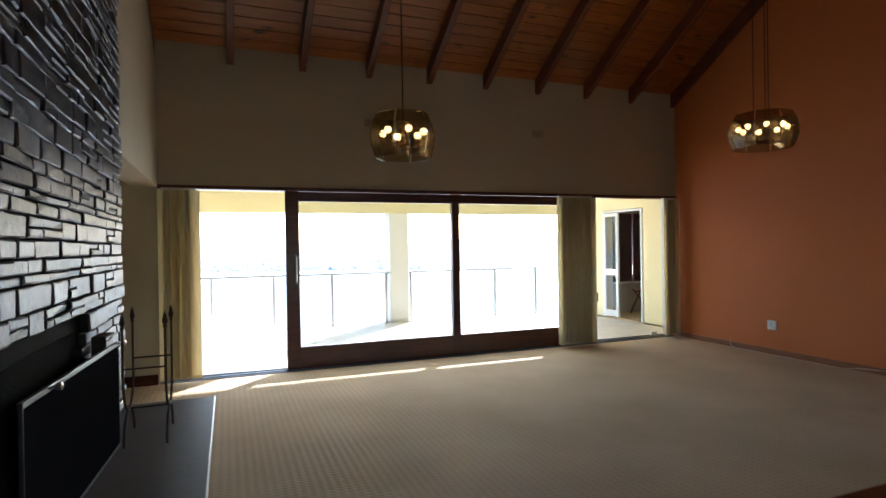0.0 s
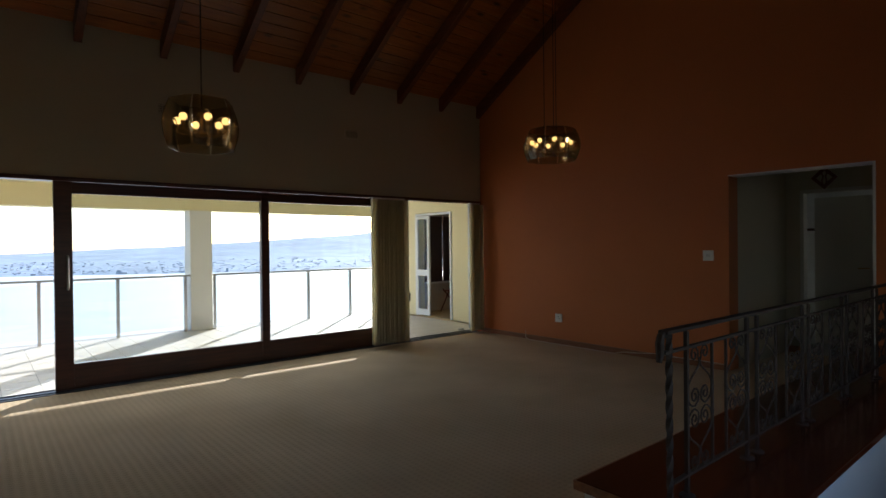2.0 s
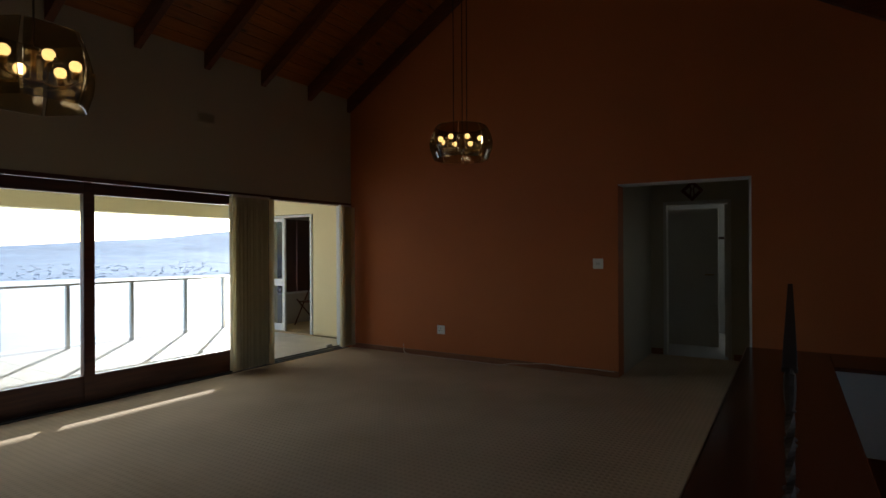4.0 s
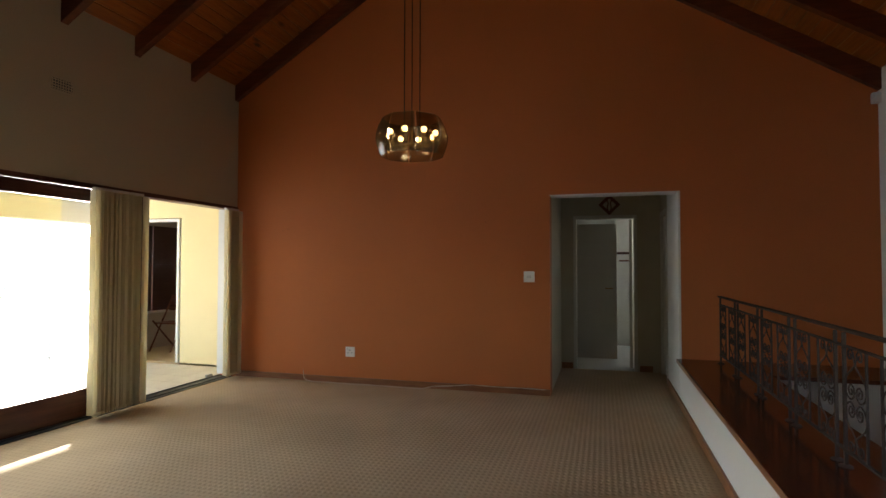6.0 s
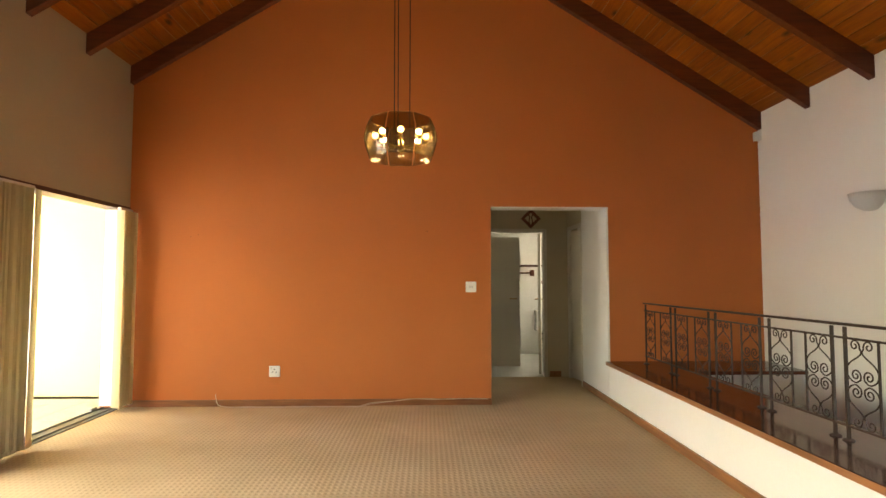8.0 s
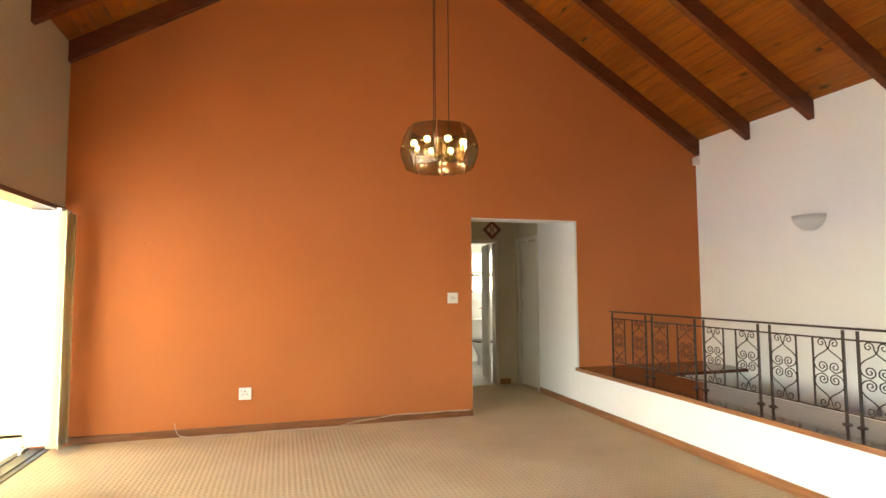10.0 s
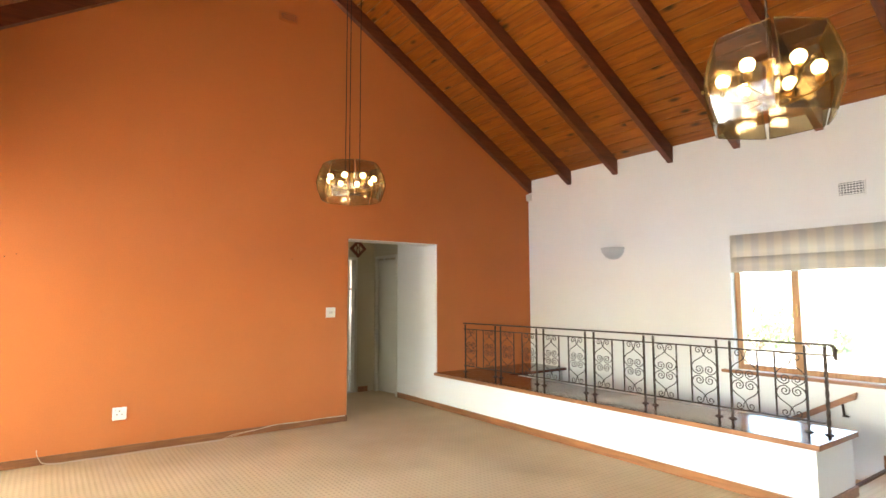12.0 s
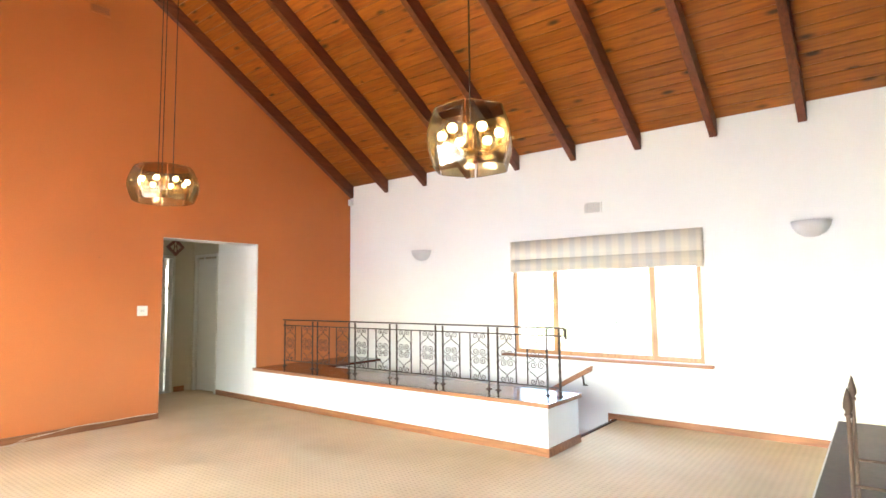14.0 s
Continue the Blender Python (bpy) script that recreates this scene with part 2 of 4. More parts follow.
VERTICAL = material("blind_slat_fabric", (0.80, 0.74, 0.55), 0.85, spread=0.07, scale=4, fine=200, bump=0.2, spec=0.15)
n_, l_ = VERTICAL.node_tree.nodes, VERTICAL.node_tree.links
tl_, mx_ = n_.new("ShaderNodeBsdfTranslucent"), n_.new("ShaderNodeMixShader")
tl_.inputs[0].default_value, mx_.inputs[0].default_value = (0.88, 0.80, 0.58, 1), 0.5
l_.new(n_["Principled BSDF"].outputs[0], mx_.inputs[1])
l_.new(tl_.outputs[0], mx_.inputs[2])
l_.new(mx_.outputs[0], n_["Material Output"].inputs["Surface"])
STRIPES = striped_fabric()
CLEAR = glass("clear_glass", (0.95, 0.97, 0.97))
SEAGLASS = glass("balcony_glass", (0.92, 0.95, 0.96))
SMOKED = glass("smoked_glass", (0.64, 0.56, 0.41), gloss=0.045, rough=0.015, rim=0.35, haze=0.03)
GLASSEDGE = material("glass_edge", (0.09, 0.05, 0.018), 0.2, spread=0.1, bump=0.0)
FIREGLASS = material("fire_glass", (0.010, 0.010, 0.012), 0.16, spread=0.1, bump=0.0, spec=0.0)
BULB = glow("bulb_glow", (1.0, 0.72, 0.36), 2.4)
SCONCE = material("sconce_plaster", (0.58, 0.57, 0.56), 0.7, spread=0.04, bump=0.05)
DOORPAINT = material("door_paint", (0.62, 0.585, 0.50), 0.5, spread=0.04, scale=2, bump=0.06)
BATHTILE = material("bath_tile", (0.78, 0.78, 0.74), 0.2, spread=0.04, bump=0.02)
CERAMIC = material("ceramic", (0.80, 0.79, 0.76), 0.12, spread=0.02, bump=0.0)
DARKBLIND = material("dark_slats", (0.10, 0.056, 0.044), 0.7, spread=0.2, spec=0.12, stretch=(1, 1, 8))
ROOMDARK = material("room_plaster", (0.60, 0.56, 0.50), 0.85, spread=0.06)
# near-white base: glare and haze off the water are put into the colour
SEA = material("sea_glare", (0.66, 0.645, 0.62), 0.30, spread=0.25, scale=0.004, fine=0.05, bump=0.3)
# pale blue of hill and town is distance haze put into the colour
HILL = material("hazed_hill", (0.24, 0.31, 0.40), 0.95, spread=0.3, scale=0.004, fine=0.02, bump=0.0)
TOWN = material("hazed_town", (0.40, 0.44, 0.50), 0.9, spread=0.6, scale=0.02, fine=0.08, bump=0.0)
SOIL = material("garden_soil", (0.16, 0.13, 0.09), 0.95, spread=0.3, scale=2, fine=30)
LEAF = material("shrub_leaf", (0.13, 0.17, 0.07), 0.55, spread=0.5, scale=5, fine=20, bump=0.0)
BARK = material("bark", (0.12, 0.08, 0.05), 0.9, spread=0.3)
CABLE = material("cable_sheath", (0.56, 0.44, 0.34), 0.5, spread=0.05, bump=0.0)


# ---- mesh helpers ----
def mesh_of(bm, name, mat, smooth=False):
    me = bpy.data.meshes.new(name)
    bmesh.ops.recalc_face_normals(bm, faces=bm.faces)
    bm.to_mesh(me)
    bm.free()
    me.materials.append(mat)
    if smooth:
        for f in me.polygons:
            f.use_smooth = True
    return me


def part(name, bm, mat, parent=None, label="", smooth=False):
    ob = new(name, mesh_of(bm, name, mat, smooth))
    if parent:
        ob.parent = parent
    if label:
        ob["label"] = label
    return ob


def shared(name, me, parent, m):
    ob = new(name, me)
    ob.parent = parent
    ob.matrix_basis = m
    return ob


def box(bm, x0, x1, y0, y1, z0, z1, bevel=0.0):
    r = bmesh.ops.create_cube(bm, size=1)
    bmesh.ops.transform(bm, verts=r["verts"], matrix=Matrix.LocRotScale(
        ((x0 + x1) / 2, (y0 + y1) / 2, (z0 + z1) / 2), None, (abs(x1 - x0), abs(y1 - y0), abs(z1 - z0))))
    if bevel:
        edges = list({e for v in r["verts"] for e in v.link_edges})
        bmesh.ops.bevel(bm, geom=edges, offset=bevel, segments=2, affect="EDGES", profile=0.6)
    return bm


def boxes(*dims, bevel=0.0):
    bm = bmesh.new()
    for d in dims:
        box(bm, *d, bevel=bevel)
    return bm


def prism(bm, outline, axis, a, b):
    """A flat outline (pairs) pushed from a to b along axis; the pairs are the other two axes in order."""
    def at(p, h):
        q = [p[0], p[1]]
        q.insert("xyz".index(axis), h)
        return q
    lo = [bm.verts.new(at(p, a)) for p in outline]
    hi = [bm.verts.new(at(p, b)) for p in outline]
    bm.faces.new(lo)
    bm.faces.new(hi[::-1])
    for i in range(len(outline)):
        j = (i + 1) % len(outline)
        bm.faces.new((lo[i], hi[i], hi[j], lo[j]))
    return bm


def tube(bm, points, radius, sides=6):
    """A round bar along points; radius may be a list."""
    pts = [Vector(p) for p in points]
    rad = radius if isinstance(radius, (list, tuple)) else [radius] * len(pts)
    rings, up = [], None
    for i, p in enumerate(pts):
        d = (pts[min(i + 1, len(pts) - 1)] - pts[max(i - 1, 0)]).normalized()
        if up is None:
            up = d.orthogonal().normalized()
        up = (up - d * up.dot(d)).normalized()
        side = d.cross(up)
        rings.append([bm.verts.new(p + (up * math.cos(a) + side * math.sin(a)) * rad[i])
                      for a in (2 * math.pi * k / sides for k in range(sides))])
    for a, b in zip(rings, rings[1:]):
        for k in range(sides):
            bm.faces.new((a[k], a[(k + 1) % sides], b[(k + 1) % sides], b[k]))
    bm.faces.new(rings[0][::-1])
    bm.faces.new(rings[-1])
    return bm


def lathe(bm, profile, segs=20, centre=(0, 0, 0), start=0.0, sweep=2 * math.pi):
    """Turn a profile of (radius, z) about the vertical."""
    c, full = Vector(centre), sweep > 6.28
    cols = []
    for k in range(segs if full else segs + 1):
        a = start + sweep * k / segs
        cols.append([bm.verts.new(c + Vector((r * math.cos(a), r * math.sin(a), z))) for r, z in profile])
    n = len(cols)
    for k in range(n if full else n - 1):
        a, b = cols[k], cols[(k + 1) % n]
        for i in range(len(profile) - 1):
            bm.faces.new((a[i], b[i], b[i + 1], a[i + 1]))
    bmesh.ops.remove_doubles(bm, verts=bm.verts, dist=1e-5)
    return bm


def thing(name, label, category, at=(0, 0, 0), group="", kind=""):
    ob = new(name)
    ob.location = at
    ob.empty_display_size = 0.1
    return tagged(ob, label, category, group, kind)


def structure(name, bm, mat, label, category):
    return tagged(part(name, bm, mat), label, category, kind="structure")


# ---- plan ----
NORTH, SOUTH, EAST, WEST = 0.0, -6.90, 0.0, -7.02
RIDGE_Y, RIDGE_Z, EAVE_N, EAVE_S = -3.11, 5.34, 3.422, 2.975      # under the rafters
LIFT = 0.185                                                     # boards above the rafters' undersides
HEAD = 2.085


def under(y):
    """Height of the rafters' undersides at y."""
    if y > RIDGE_Y:
        return RIDGE_Z + (EAVE_N - RIDGE_Z) * (y - RIDGE_Y) / (NORTH - RIDGE_Y)
    return RIDGE_Z + (EAVE_S - RIDGE_Z) * (y - RIDGE_Y) / (SOUTH - RIDGE_Y)


FZ = -0.03        # carpet surface
# floor: one carpet with the stairwell left out
floor_bm = boxes((WEST - 2.6, -4.35, SOUTH, 0.0, -0.12, FZ), (-4.35, 0.0, -5.80, 0.0, -0.12, FZ), (0.0, 1.72, -5.17, -3.895, -0.12, FZ))
structure("floor", floor_bm, CARPET, "beige loop pile carpet with dotted ribs across the whole room", "carpet")

# east gable wall with the passage opening
gable = bmesh.new()
top = [(0.25, under(0) + 0.5), (RIDGE_Y, RIDGE_Z + 0.55), (SOUTH - 0.25, under(SOUTH) + 0.4)]
OPEN = 2.108
prism(gable, [(0.25, -0.1), (0.25, OPEN), (-3.895, OPEN), (-3.895, -0.1)], "x", 0, 0.23)
prism(gable, [(0.25, OPEN), *top, (SOUTH - 0.25, OPEN)], "x", 0, 0.23)
prism(gable, [(-5.19, OPEN), (SOUTH - 0.25, OPEN), (SOUTH - 0.25, -2.6), (-5.19, -2.6)], "x", 0, 0.23)
bmesh.ops.remove_doubles(gable, verts=gable.verts, dist=1e-5)
structure("wall_east", gable, ORANGE, "burnt orange painted gable wall with an open passage", "wall")
jamb = boxes((0.232, 0.98, -5.30, -5.168, 0, 2.4), (-0.002, 0.231, -5.19, -5.168, 0.0, OPEN - 0.008))
structure("wall_passage_south", jamb, WHITE, "white plastered passage wall beside the opening", "wall")

structure("trim_opening", boxes((-0.003, 0.231, -5.19, -3.897, OPEN - 0.008, OPEN + 0.002)), WHITE,
          "white plastered reveal round the passage opening", "opening trim")

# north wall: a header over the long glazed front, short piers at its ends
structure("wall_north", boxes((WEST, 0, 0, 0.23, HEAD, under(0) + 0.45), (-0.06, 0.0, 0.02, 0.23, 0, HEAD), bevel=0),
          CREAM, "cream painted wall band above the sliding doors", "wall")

# south wall with the window opening
WX0, WX1, WZ0, WZ1 = -5.31, -3.03, 0.64, 2.03
structure("wall_south", boxes((WEST, WX0, SOUTH - 0.23, SOUTH, -0.1, under(SOUTH) + 0.4), (WX1, 0, SOUTH - 0.23, SOUTH, -2.6, under(SOUTH) + 0.4),
                              (WX0, WX1, SOUTH - 0.23, SOUTH, -2.6, WZ0), (WX0, WX1, SOUTH - 0.23, SOUTH, WZ1, under(SOUTH) + 0.4)),
          WHITE, "white plastered wall with a wide timber window", "wall")

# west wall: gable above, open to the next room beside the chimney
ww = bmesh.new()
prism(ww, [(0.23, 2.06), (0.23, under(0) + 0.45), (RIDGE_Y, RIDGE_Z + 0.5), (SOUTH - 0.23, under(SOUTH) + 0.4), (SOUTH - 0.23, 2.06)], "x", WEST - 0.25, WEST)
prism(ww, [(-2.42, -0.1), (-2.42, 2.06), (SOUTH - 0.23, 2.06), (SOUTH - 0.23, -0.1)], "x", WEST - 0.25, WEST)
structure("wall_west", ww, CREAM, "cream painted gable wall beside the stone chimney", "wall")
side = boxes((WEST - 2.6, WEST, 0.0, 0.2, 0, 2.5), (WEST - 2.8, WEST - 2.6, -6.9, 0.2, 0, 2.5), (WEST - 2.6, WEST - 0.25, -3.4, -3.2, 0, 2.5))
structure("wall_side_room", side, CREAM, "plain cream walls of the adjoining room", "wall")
structure("ceiling_side_room", boxes((WEST - 2.8, WEST - 0.25, -6.9, 0.2, 2.5, 2.6)), WHITE, "white ceiling of the adjoining room", "ceiling")

# ceiling: pine boards on both slopes, each board a strip with an open joint
boards = bmesh.new()
for y_eave, z_eave in ((0.24, under(0) + LIFT - 0.24 * 0.605), (SOUTH - 0.24, under(SOUTH) + LIFT - 0.24 * 0.605)):
    a, b = Vector((0, y_eave, z_eave)), Vector((0, RIDGE_Y, RIDGE_Z + LIFT))
    length = (b - a).length
    run = (b - a).normalized()
    nrm = Vector((0, -run.z, run.y)) if run.y > 0 else Vector((0, run.z, -run.y))
    count = int(length / 0.138)
    w = length / count
    for i in range(count):
        cuts = [WEST - 0.25, random.uniform(WEST + 1.2, -1.2), 0.24]
        for x0, x1 in zip(cuts, cuts[1:]):
            g = 0.0012
            p0, p1 = a + run * (i * w), a + run * ((i + 1) * w)
            prof = [p0 + nrm * 0.014, p0 + run * g + nrm * 0.006, p0 + run * (g + 0.007), p1 - run * 0.004, p1 + nrm * 0.014]
            vs0 = [boards.verts.new((x0 + 0.0002, q.y, q.z)) for q in prof]
            vs1 = [boards.verts.new((x1 - 0.0002, q.y, q.z)) for q in prof]
            for j in range(4):
                boards.faces.new((vs0[j], vs0[j + 1], vs1[j + 1], vs1[j]))
structure("ceiling", boards, PINE, "varnished knotty pine board ceiling on two slopes", "ceiling")
roof = bmesh.new()
prism(roof, [(1.0, under(0) + LIFT - 0.52), (RIDGE_Y, RIDGE_Z + LIFT + 0.06), (SOUTH - 0.8, under(SOUTH) + LIFT - 0.42),
             (SOUTH - 0.8, under(SOUTH) + LIFT - 0.2), (RIDGE_Y, RIDGE_Z + LIFT + 0.3), (1.0, under(0) + LIFT - 0.3)], "x", WEST - 3, 0.6)
structure("roof", roof, MORTAR, "dark tiled roof over the room", "roof")

# rafters, one pair every 0.78 m
for i in range(10):
    x = -0.045 - 0.779 * i if i else -0.042
    for name, ye, ze in (("rafter", 0.0, EAVE_N), ("rafter", SOUTH, EAVE_S)):
        r = bmesh.new()
        prism(r, [(ye, ze), (RIDGE_Y, RIDGE_Z), (RIDGE_Y, RIDGE_Z + LIFT + 0.01), (ye, ze + LIFT + 0.01)], "x", x - 0.037, x + 0.037)
        bmesh.ops.bevel(r, geom=r.edges[:], offset=0.004, segments=1, affect="EDGES")
        tagged(part(name, r, RAFTER), "dark stained exposed timber rafter under the ceiling boards", "rafter", "rafters", "structure")

# skirtings
structure("baseboard_east", boxes((-0.018, -0.001, -3.895, -0.02, FZ, 0.038), bevel=0.003), TRIM_Y, "brown varnished wooden skirting along the orange wall", "skirting")
structure("baseboard_south", boxes((-6.98, -4.27, SOUTH, SOUTH + 0.018, FZ, 0.038), bevel=0.003), TRIM, "brown varnished wooden skirting along the white wall", "skirting")
structure("baseboard_stair", boxes((-4.288, -4.27, SOUTH + 0.001, SOUTH + 0.018, -0.2, FZ), bevel=0.002), TRIM, "short upright wooden skirting at the stair head", "skirting")
structure("baseboard_plinth", boxes((-4.438, 0.95, -5.17, -5.150, FZ, 0.042), (-4.438, -4.42, -5.80, -5.17, FZ, 0.042), bevel=0.003), TRIM, "honey brown wooden skirting round the stair plinth", "skirting")
# mahogany instead of trim wood: the shadow on this skirting is in its colour
structure("baseboard_side_room", boxes((WEST - 2.6, WEST - 0.02, -0.018, 0.0, FZ, 0.08), bevel=0.003), MAHOGANY, "wooden skirting in the adjoining room, shadow put into its dark colour", "skirting")

# ---- stair plinth, stairwell ----
plinth = thing("stair_plinth", "white low plinth wall with a varnished mahogany top", "low wall", kind="structure")
part("wall", boxes((-4.42, 0.0, -5.79, -5.17, -2.6, 0.39)), WHITE, plinth)
part("worktop", boxes((-4.445, -0.002, -5.81, -5.145, 0.39, 0.425), bevel=0.006), MAHOGANY, plinth, "glossy mahogany plinth top")
part("nosing", boxes((-4.45, -0.002, -5.143, -5.139, 0.388, 0.424), (-4.452, -4.447, -5.81, -5.139, 0.388, 0.424)), TRIM, plinth, "lighter wooden edge strip")
ledge = thing("stair_ledge", "dark wooden ledge bridging the stairwell at the orange wall", "ledge", kind="structure")
part("top", boxes((-0.70, -0.002, SOUTH + 0.002, -5.812, 0.39, 0.425), bevel=0.006), MAHOGANY, ledge)
part("bulkhead", boxes((-0.62, -0.002, SOUTH + 0.002, -5.795, -0.3, 0.388)), WHITE, ledge, "white plastered bulkhead below")
stairs = thing("staircase", "carpeted stair going down beside the white wall", "stairs", at=(-4.35, -6.35, FZ), kind="structure")
step_me = mesh_of(boxes((0, 0.29, -0.53, 0.53, -0.185, 0), bevel=0.012), "step", CARPET)
for i in range(13):
    shared("step", step_me, stairs, Matrix.Translation((0.27 * i, 0, -0.178 * (i + 1))))
structure("floor_lower", boxes((-5.0, 0.2, SOUTH - 0.2, -5.7, -2.62, -2.5)), CARPET, "carpeted lower floor at the foot of the stair", "floor")

structure("trim_stair_head", boxes((-4.372, -4.34, SOUTH + 0.02, -5.80, -0.05, -0.014), (-4.40, -4.30, -5.86, -5.80, -0.18, 0.01), bevel=0.004), MAHOGANY, "dark wooden nosing at the stair head", "stair nosing")
hand = thing("stair_handrail", "brown wooden handrail on the white wall along the stair", "handrail", at=(-4.13, -6.82, 0.53))
hr = bmesh.new()
prism(hr, [(0, 0.03), (0.012, -0.04), (0.05, -0.045), (1.9, -1.10), (1.9, -1.03)], "y", -0.028, 0.028)
bmesh.ops.bevel(hr, geom=hr.edges[:], offset=0.008, segments=2, affect="EDGES")
part("rail", hr, TRIM, hand)
for d in (0.12, 1.2):
    bk = bmesh.new()
    tube(bk, [(d, -0.078, -0.14 - d * 0.56), (d, -0.03, -0.13 - d * 0.56), (d, 0.0, -0.01 - d * 0.56)], 0.01, 8)
    lathe(bk, [(0, -0.005), (0.028, -0.005), (0.028, 0.005), (0, 0.005)], 12, (d, -0.07, -0.14 - d * 0.56))
    part("bracket", bk, IRON, hand, "black iron bracket")


# ---- wrought-iron balustrade ----
def curve_points(ctrl, steps=6):
    """Catmull-Rom through the control points."""
    c = [Vector(p) for p in ctrl]
    c = [c[0] * 2 - c[1]] + c + [c[-1] * 2 - c[-2]]
    out = []
    for i in range(1, len(c) - 2):
        for k in range(steps):
            t = k / steps
            out.append(0.5 * (2 * c[i] + (c[i + 1] - c[i - 1]) * t + (2 * c[i - 1] - 5 * c[i] + 4 * c[i + 1] - c[i + 2]) * t * t
                              + (3 * c[i] - c[i - 1] - 3 * c[i + 1] + c[i + 2]) * t ** 3))
    return out + [c[-2]]


def spiral(cx, cz, r, start, turns, n=14, inward=True):
    pts = []
    for k in range(n + 1):
        f = k / n
        a = start + turns * 2 * math.pi * f
        rr = r * (1 - 0.78 * f)
        pts.append(Vector((cx + rr * math.cos(a), 0, cz + rr * math.sin(a))))
    return pts


def scroll_mesh(w, h):
    """One quarter of the scroll panel: a crown curl, a bulge out to the bar, and a heart curl; origin at the panel's middle."""
    top_curl = spiral(0.21 * w, 0.435 * h, 0.15 * w, math.pi, -1.25)[::-1]
    body = curve_points([(0.06 * w, 0, 0.41 * h), (0.015 * w, 0, 0.36 * h), (0.10 * w, 0, 0.315 * h), (0.36 * w, 0, 0.235 * h), (0.475 * w, 0, 0.155 * h),
                         (0.42 * w, 0, 0.06 * h), (0.22 * w, 0, 0.012 * h), (0.06 * w, 0, 0.05 * h)], 5)
    low_curl = spiral(0.20 * w, 0.095 * h, 0.155 * w, math.pi, -1.25)
    bm = bmesh.new()
    tube(bm, top_curl + body + low_curl, 0.0040, 6)
    return mesh_of(bm, "scroll", IRON, True)


RY, Z_TOP, Z_MID, Z_LOW, Z_PL = -5.51, 1.062, 0.985, 0.505, 0.425
balu = thing("balustrade", "black wrought-iron balustrade with scroll panels on the mahogany plinth", "railing", at=(0, RY, Z_PL))


def balu_part(name, bm, label=""):
    for v in bm.verts:
        v.co -= Vector((0, RY, Z_PL))
    return part(name, bm, IRON, balu, label)


balu_part("top_rail", boxes((-4.42, -0.17, RY - 0.02, RY + 0.02, Z_TOP - 0.010, Z_TOP + 0.004), bevel=0.004))
balu_part("middle_rail", boxes((-4.42, -0.17, RY - 0.010, RY + 0.010, Z_MID - 0.006, Z_MID + 0.005), bevel=0.002))
balu_part("bottom_rail", boxes((-4.36, -0.17, RY - 0.009, RY + 0.009, Z_LOW - 0.005, Z_LOW + 0.005), bevel=0.002))
eb = bmesh.new()
tube(eb, [(-4.41, RY, Z_TOP - 0.004), (-4.436, RY, Z_TOP - 0.016), (-4.444, RY, (Z_TOP + Z_MID) / 2), (-4.442, RY, Z_MID), (-4.45, RY, Z_MID - 0.03)], [0.010, 0.015, 0.016, 0.015, 0.010], 8)
balu_part("end_loop", eb, "rounded iron loop at the rail end")
PAIRS = [(-0.20, None), (-0.80, -0.90), (-1.51, -1.62), (-2.21, -2.32), (-2.90, -3.00), (-3.59, -3.70), (-4.25, -4.38)]
post_xs = [x for pr in PAIRS for x in pr if x is not None]
post_me = mesh_of(boxes((-0.0078, 0.0078, -0.0078, 0.0078, 0, Z_TOP - Z_PL - 0.016), bevel=0.002), "post", IRON)
foot_bm = bmesh.new()
lathe(foot_bm, [(0, 0), (0.030, 0), (0.030, 0.005), (0.016, 0.012), (0, 0.012)], 12)
foot_me = mesh_of(foot_bm, "foot", IRON)
bar_me = mesh_of(boxes((-0.0052, 0.0052, -0.005, 0.005, Z_LOW - Z_PL, Z_MID - Z_PL), bevel=0.001), "bar", IRON)
tw = bmesh.new()
prev = None
for k in range(49):
    a, z = k * 0.30, (Z_TOP - Z_PL - 0.014) * k / 48
    ring = [tw.verts.new((0.0135 * math.cos(a + q * math.pi / 2), 0.0135 * math.sin(a + q * math.pi / 2), z)) for q in range(4)]
    if prev:
        for q in range(4):
            tw.faces.new((prev[q], prev[(q + 1) % 4], ring[(q + 1) % 4], ring[q]))
    prev = ring
twist_me = mesh_of(tw, "newel", IRON)
for x in post_xs:
    last = x == post_xs[-1]
    po = shared("newel" if last else "post", twist_me if last else post_me, balu, Matrix.Translation((x, 0, 0)))
    if last:
        po["label"] = "twisted iron end post"
    shared("foot", foot_me, balu, Matrix.Translation((x, 0, 0)))
PW, PH = 0.215, Z_MID - Z_LOW - 0.01
quarter = scroll_mesh(PW, PH)
for a, b in zip(PAIRS, PAIRS[1:]):
    x0, x1 = (a[1] if a[1] is not None else a[0]), b[0]
    span = abs(x1 - x0)
    pw = span * 0.385
    for xb in (x0 - pw, x1 + pw):
        shared("bar", bar_me, balu, Matrix.Translation((xb, 0, 0)))
    for xc in (x0 - pw / 2, x1 + pw / 2):
        for sx in (1, -1):
            for sz in (1, -1):
                shared("scroll", quarter, balu, Matrix.Translation((xc, 0, (Z_MID + Z_LOW) / 2 - Z_PL)) @ Matrix.Diagonal((sx * pw / PW, 1, sz, 1)))

# ---- sliding doors on the sea side ----
FY = 0.12
slide = thing("sliding_door", "dark red-brown timber sliding door with two large panes", "sliding door", at=(-3.5, FY, 0), kind="structure")


def slide_part(name, mat, *dims, label="", bevel=0.006):
    bm = boxes(*dims, bevel=bevel)
    for v in bm.verts:
        v.co -= Vector((-3.5, FY, 0))
    return part(name, bm, mat, slide, label)


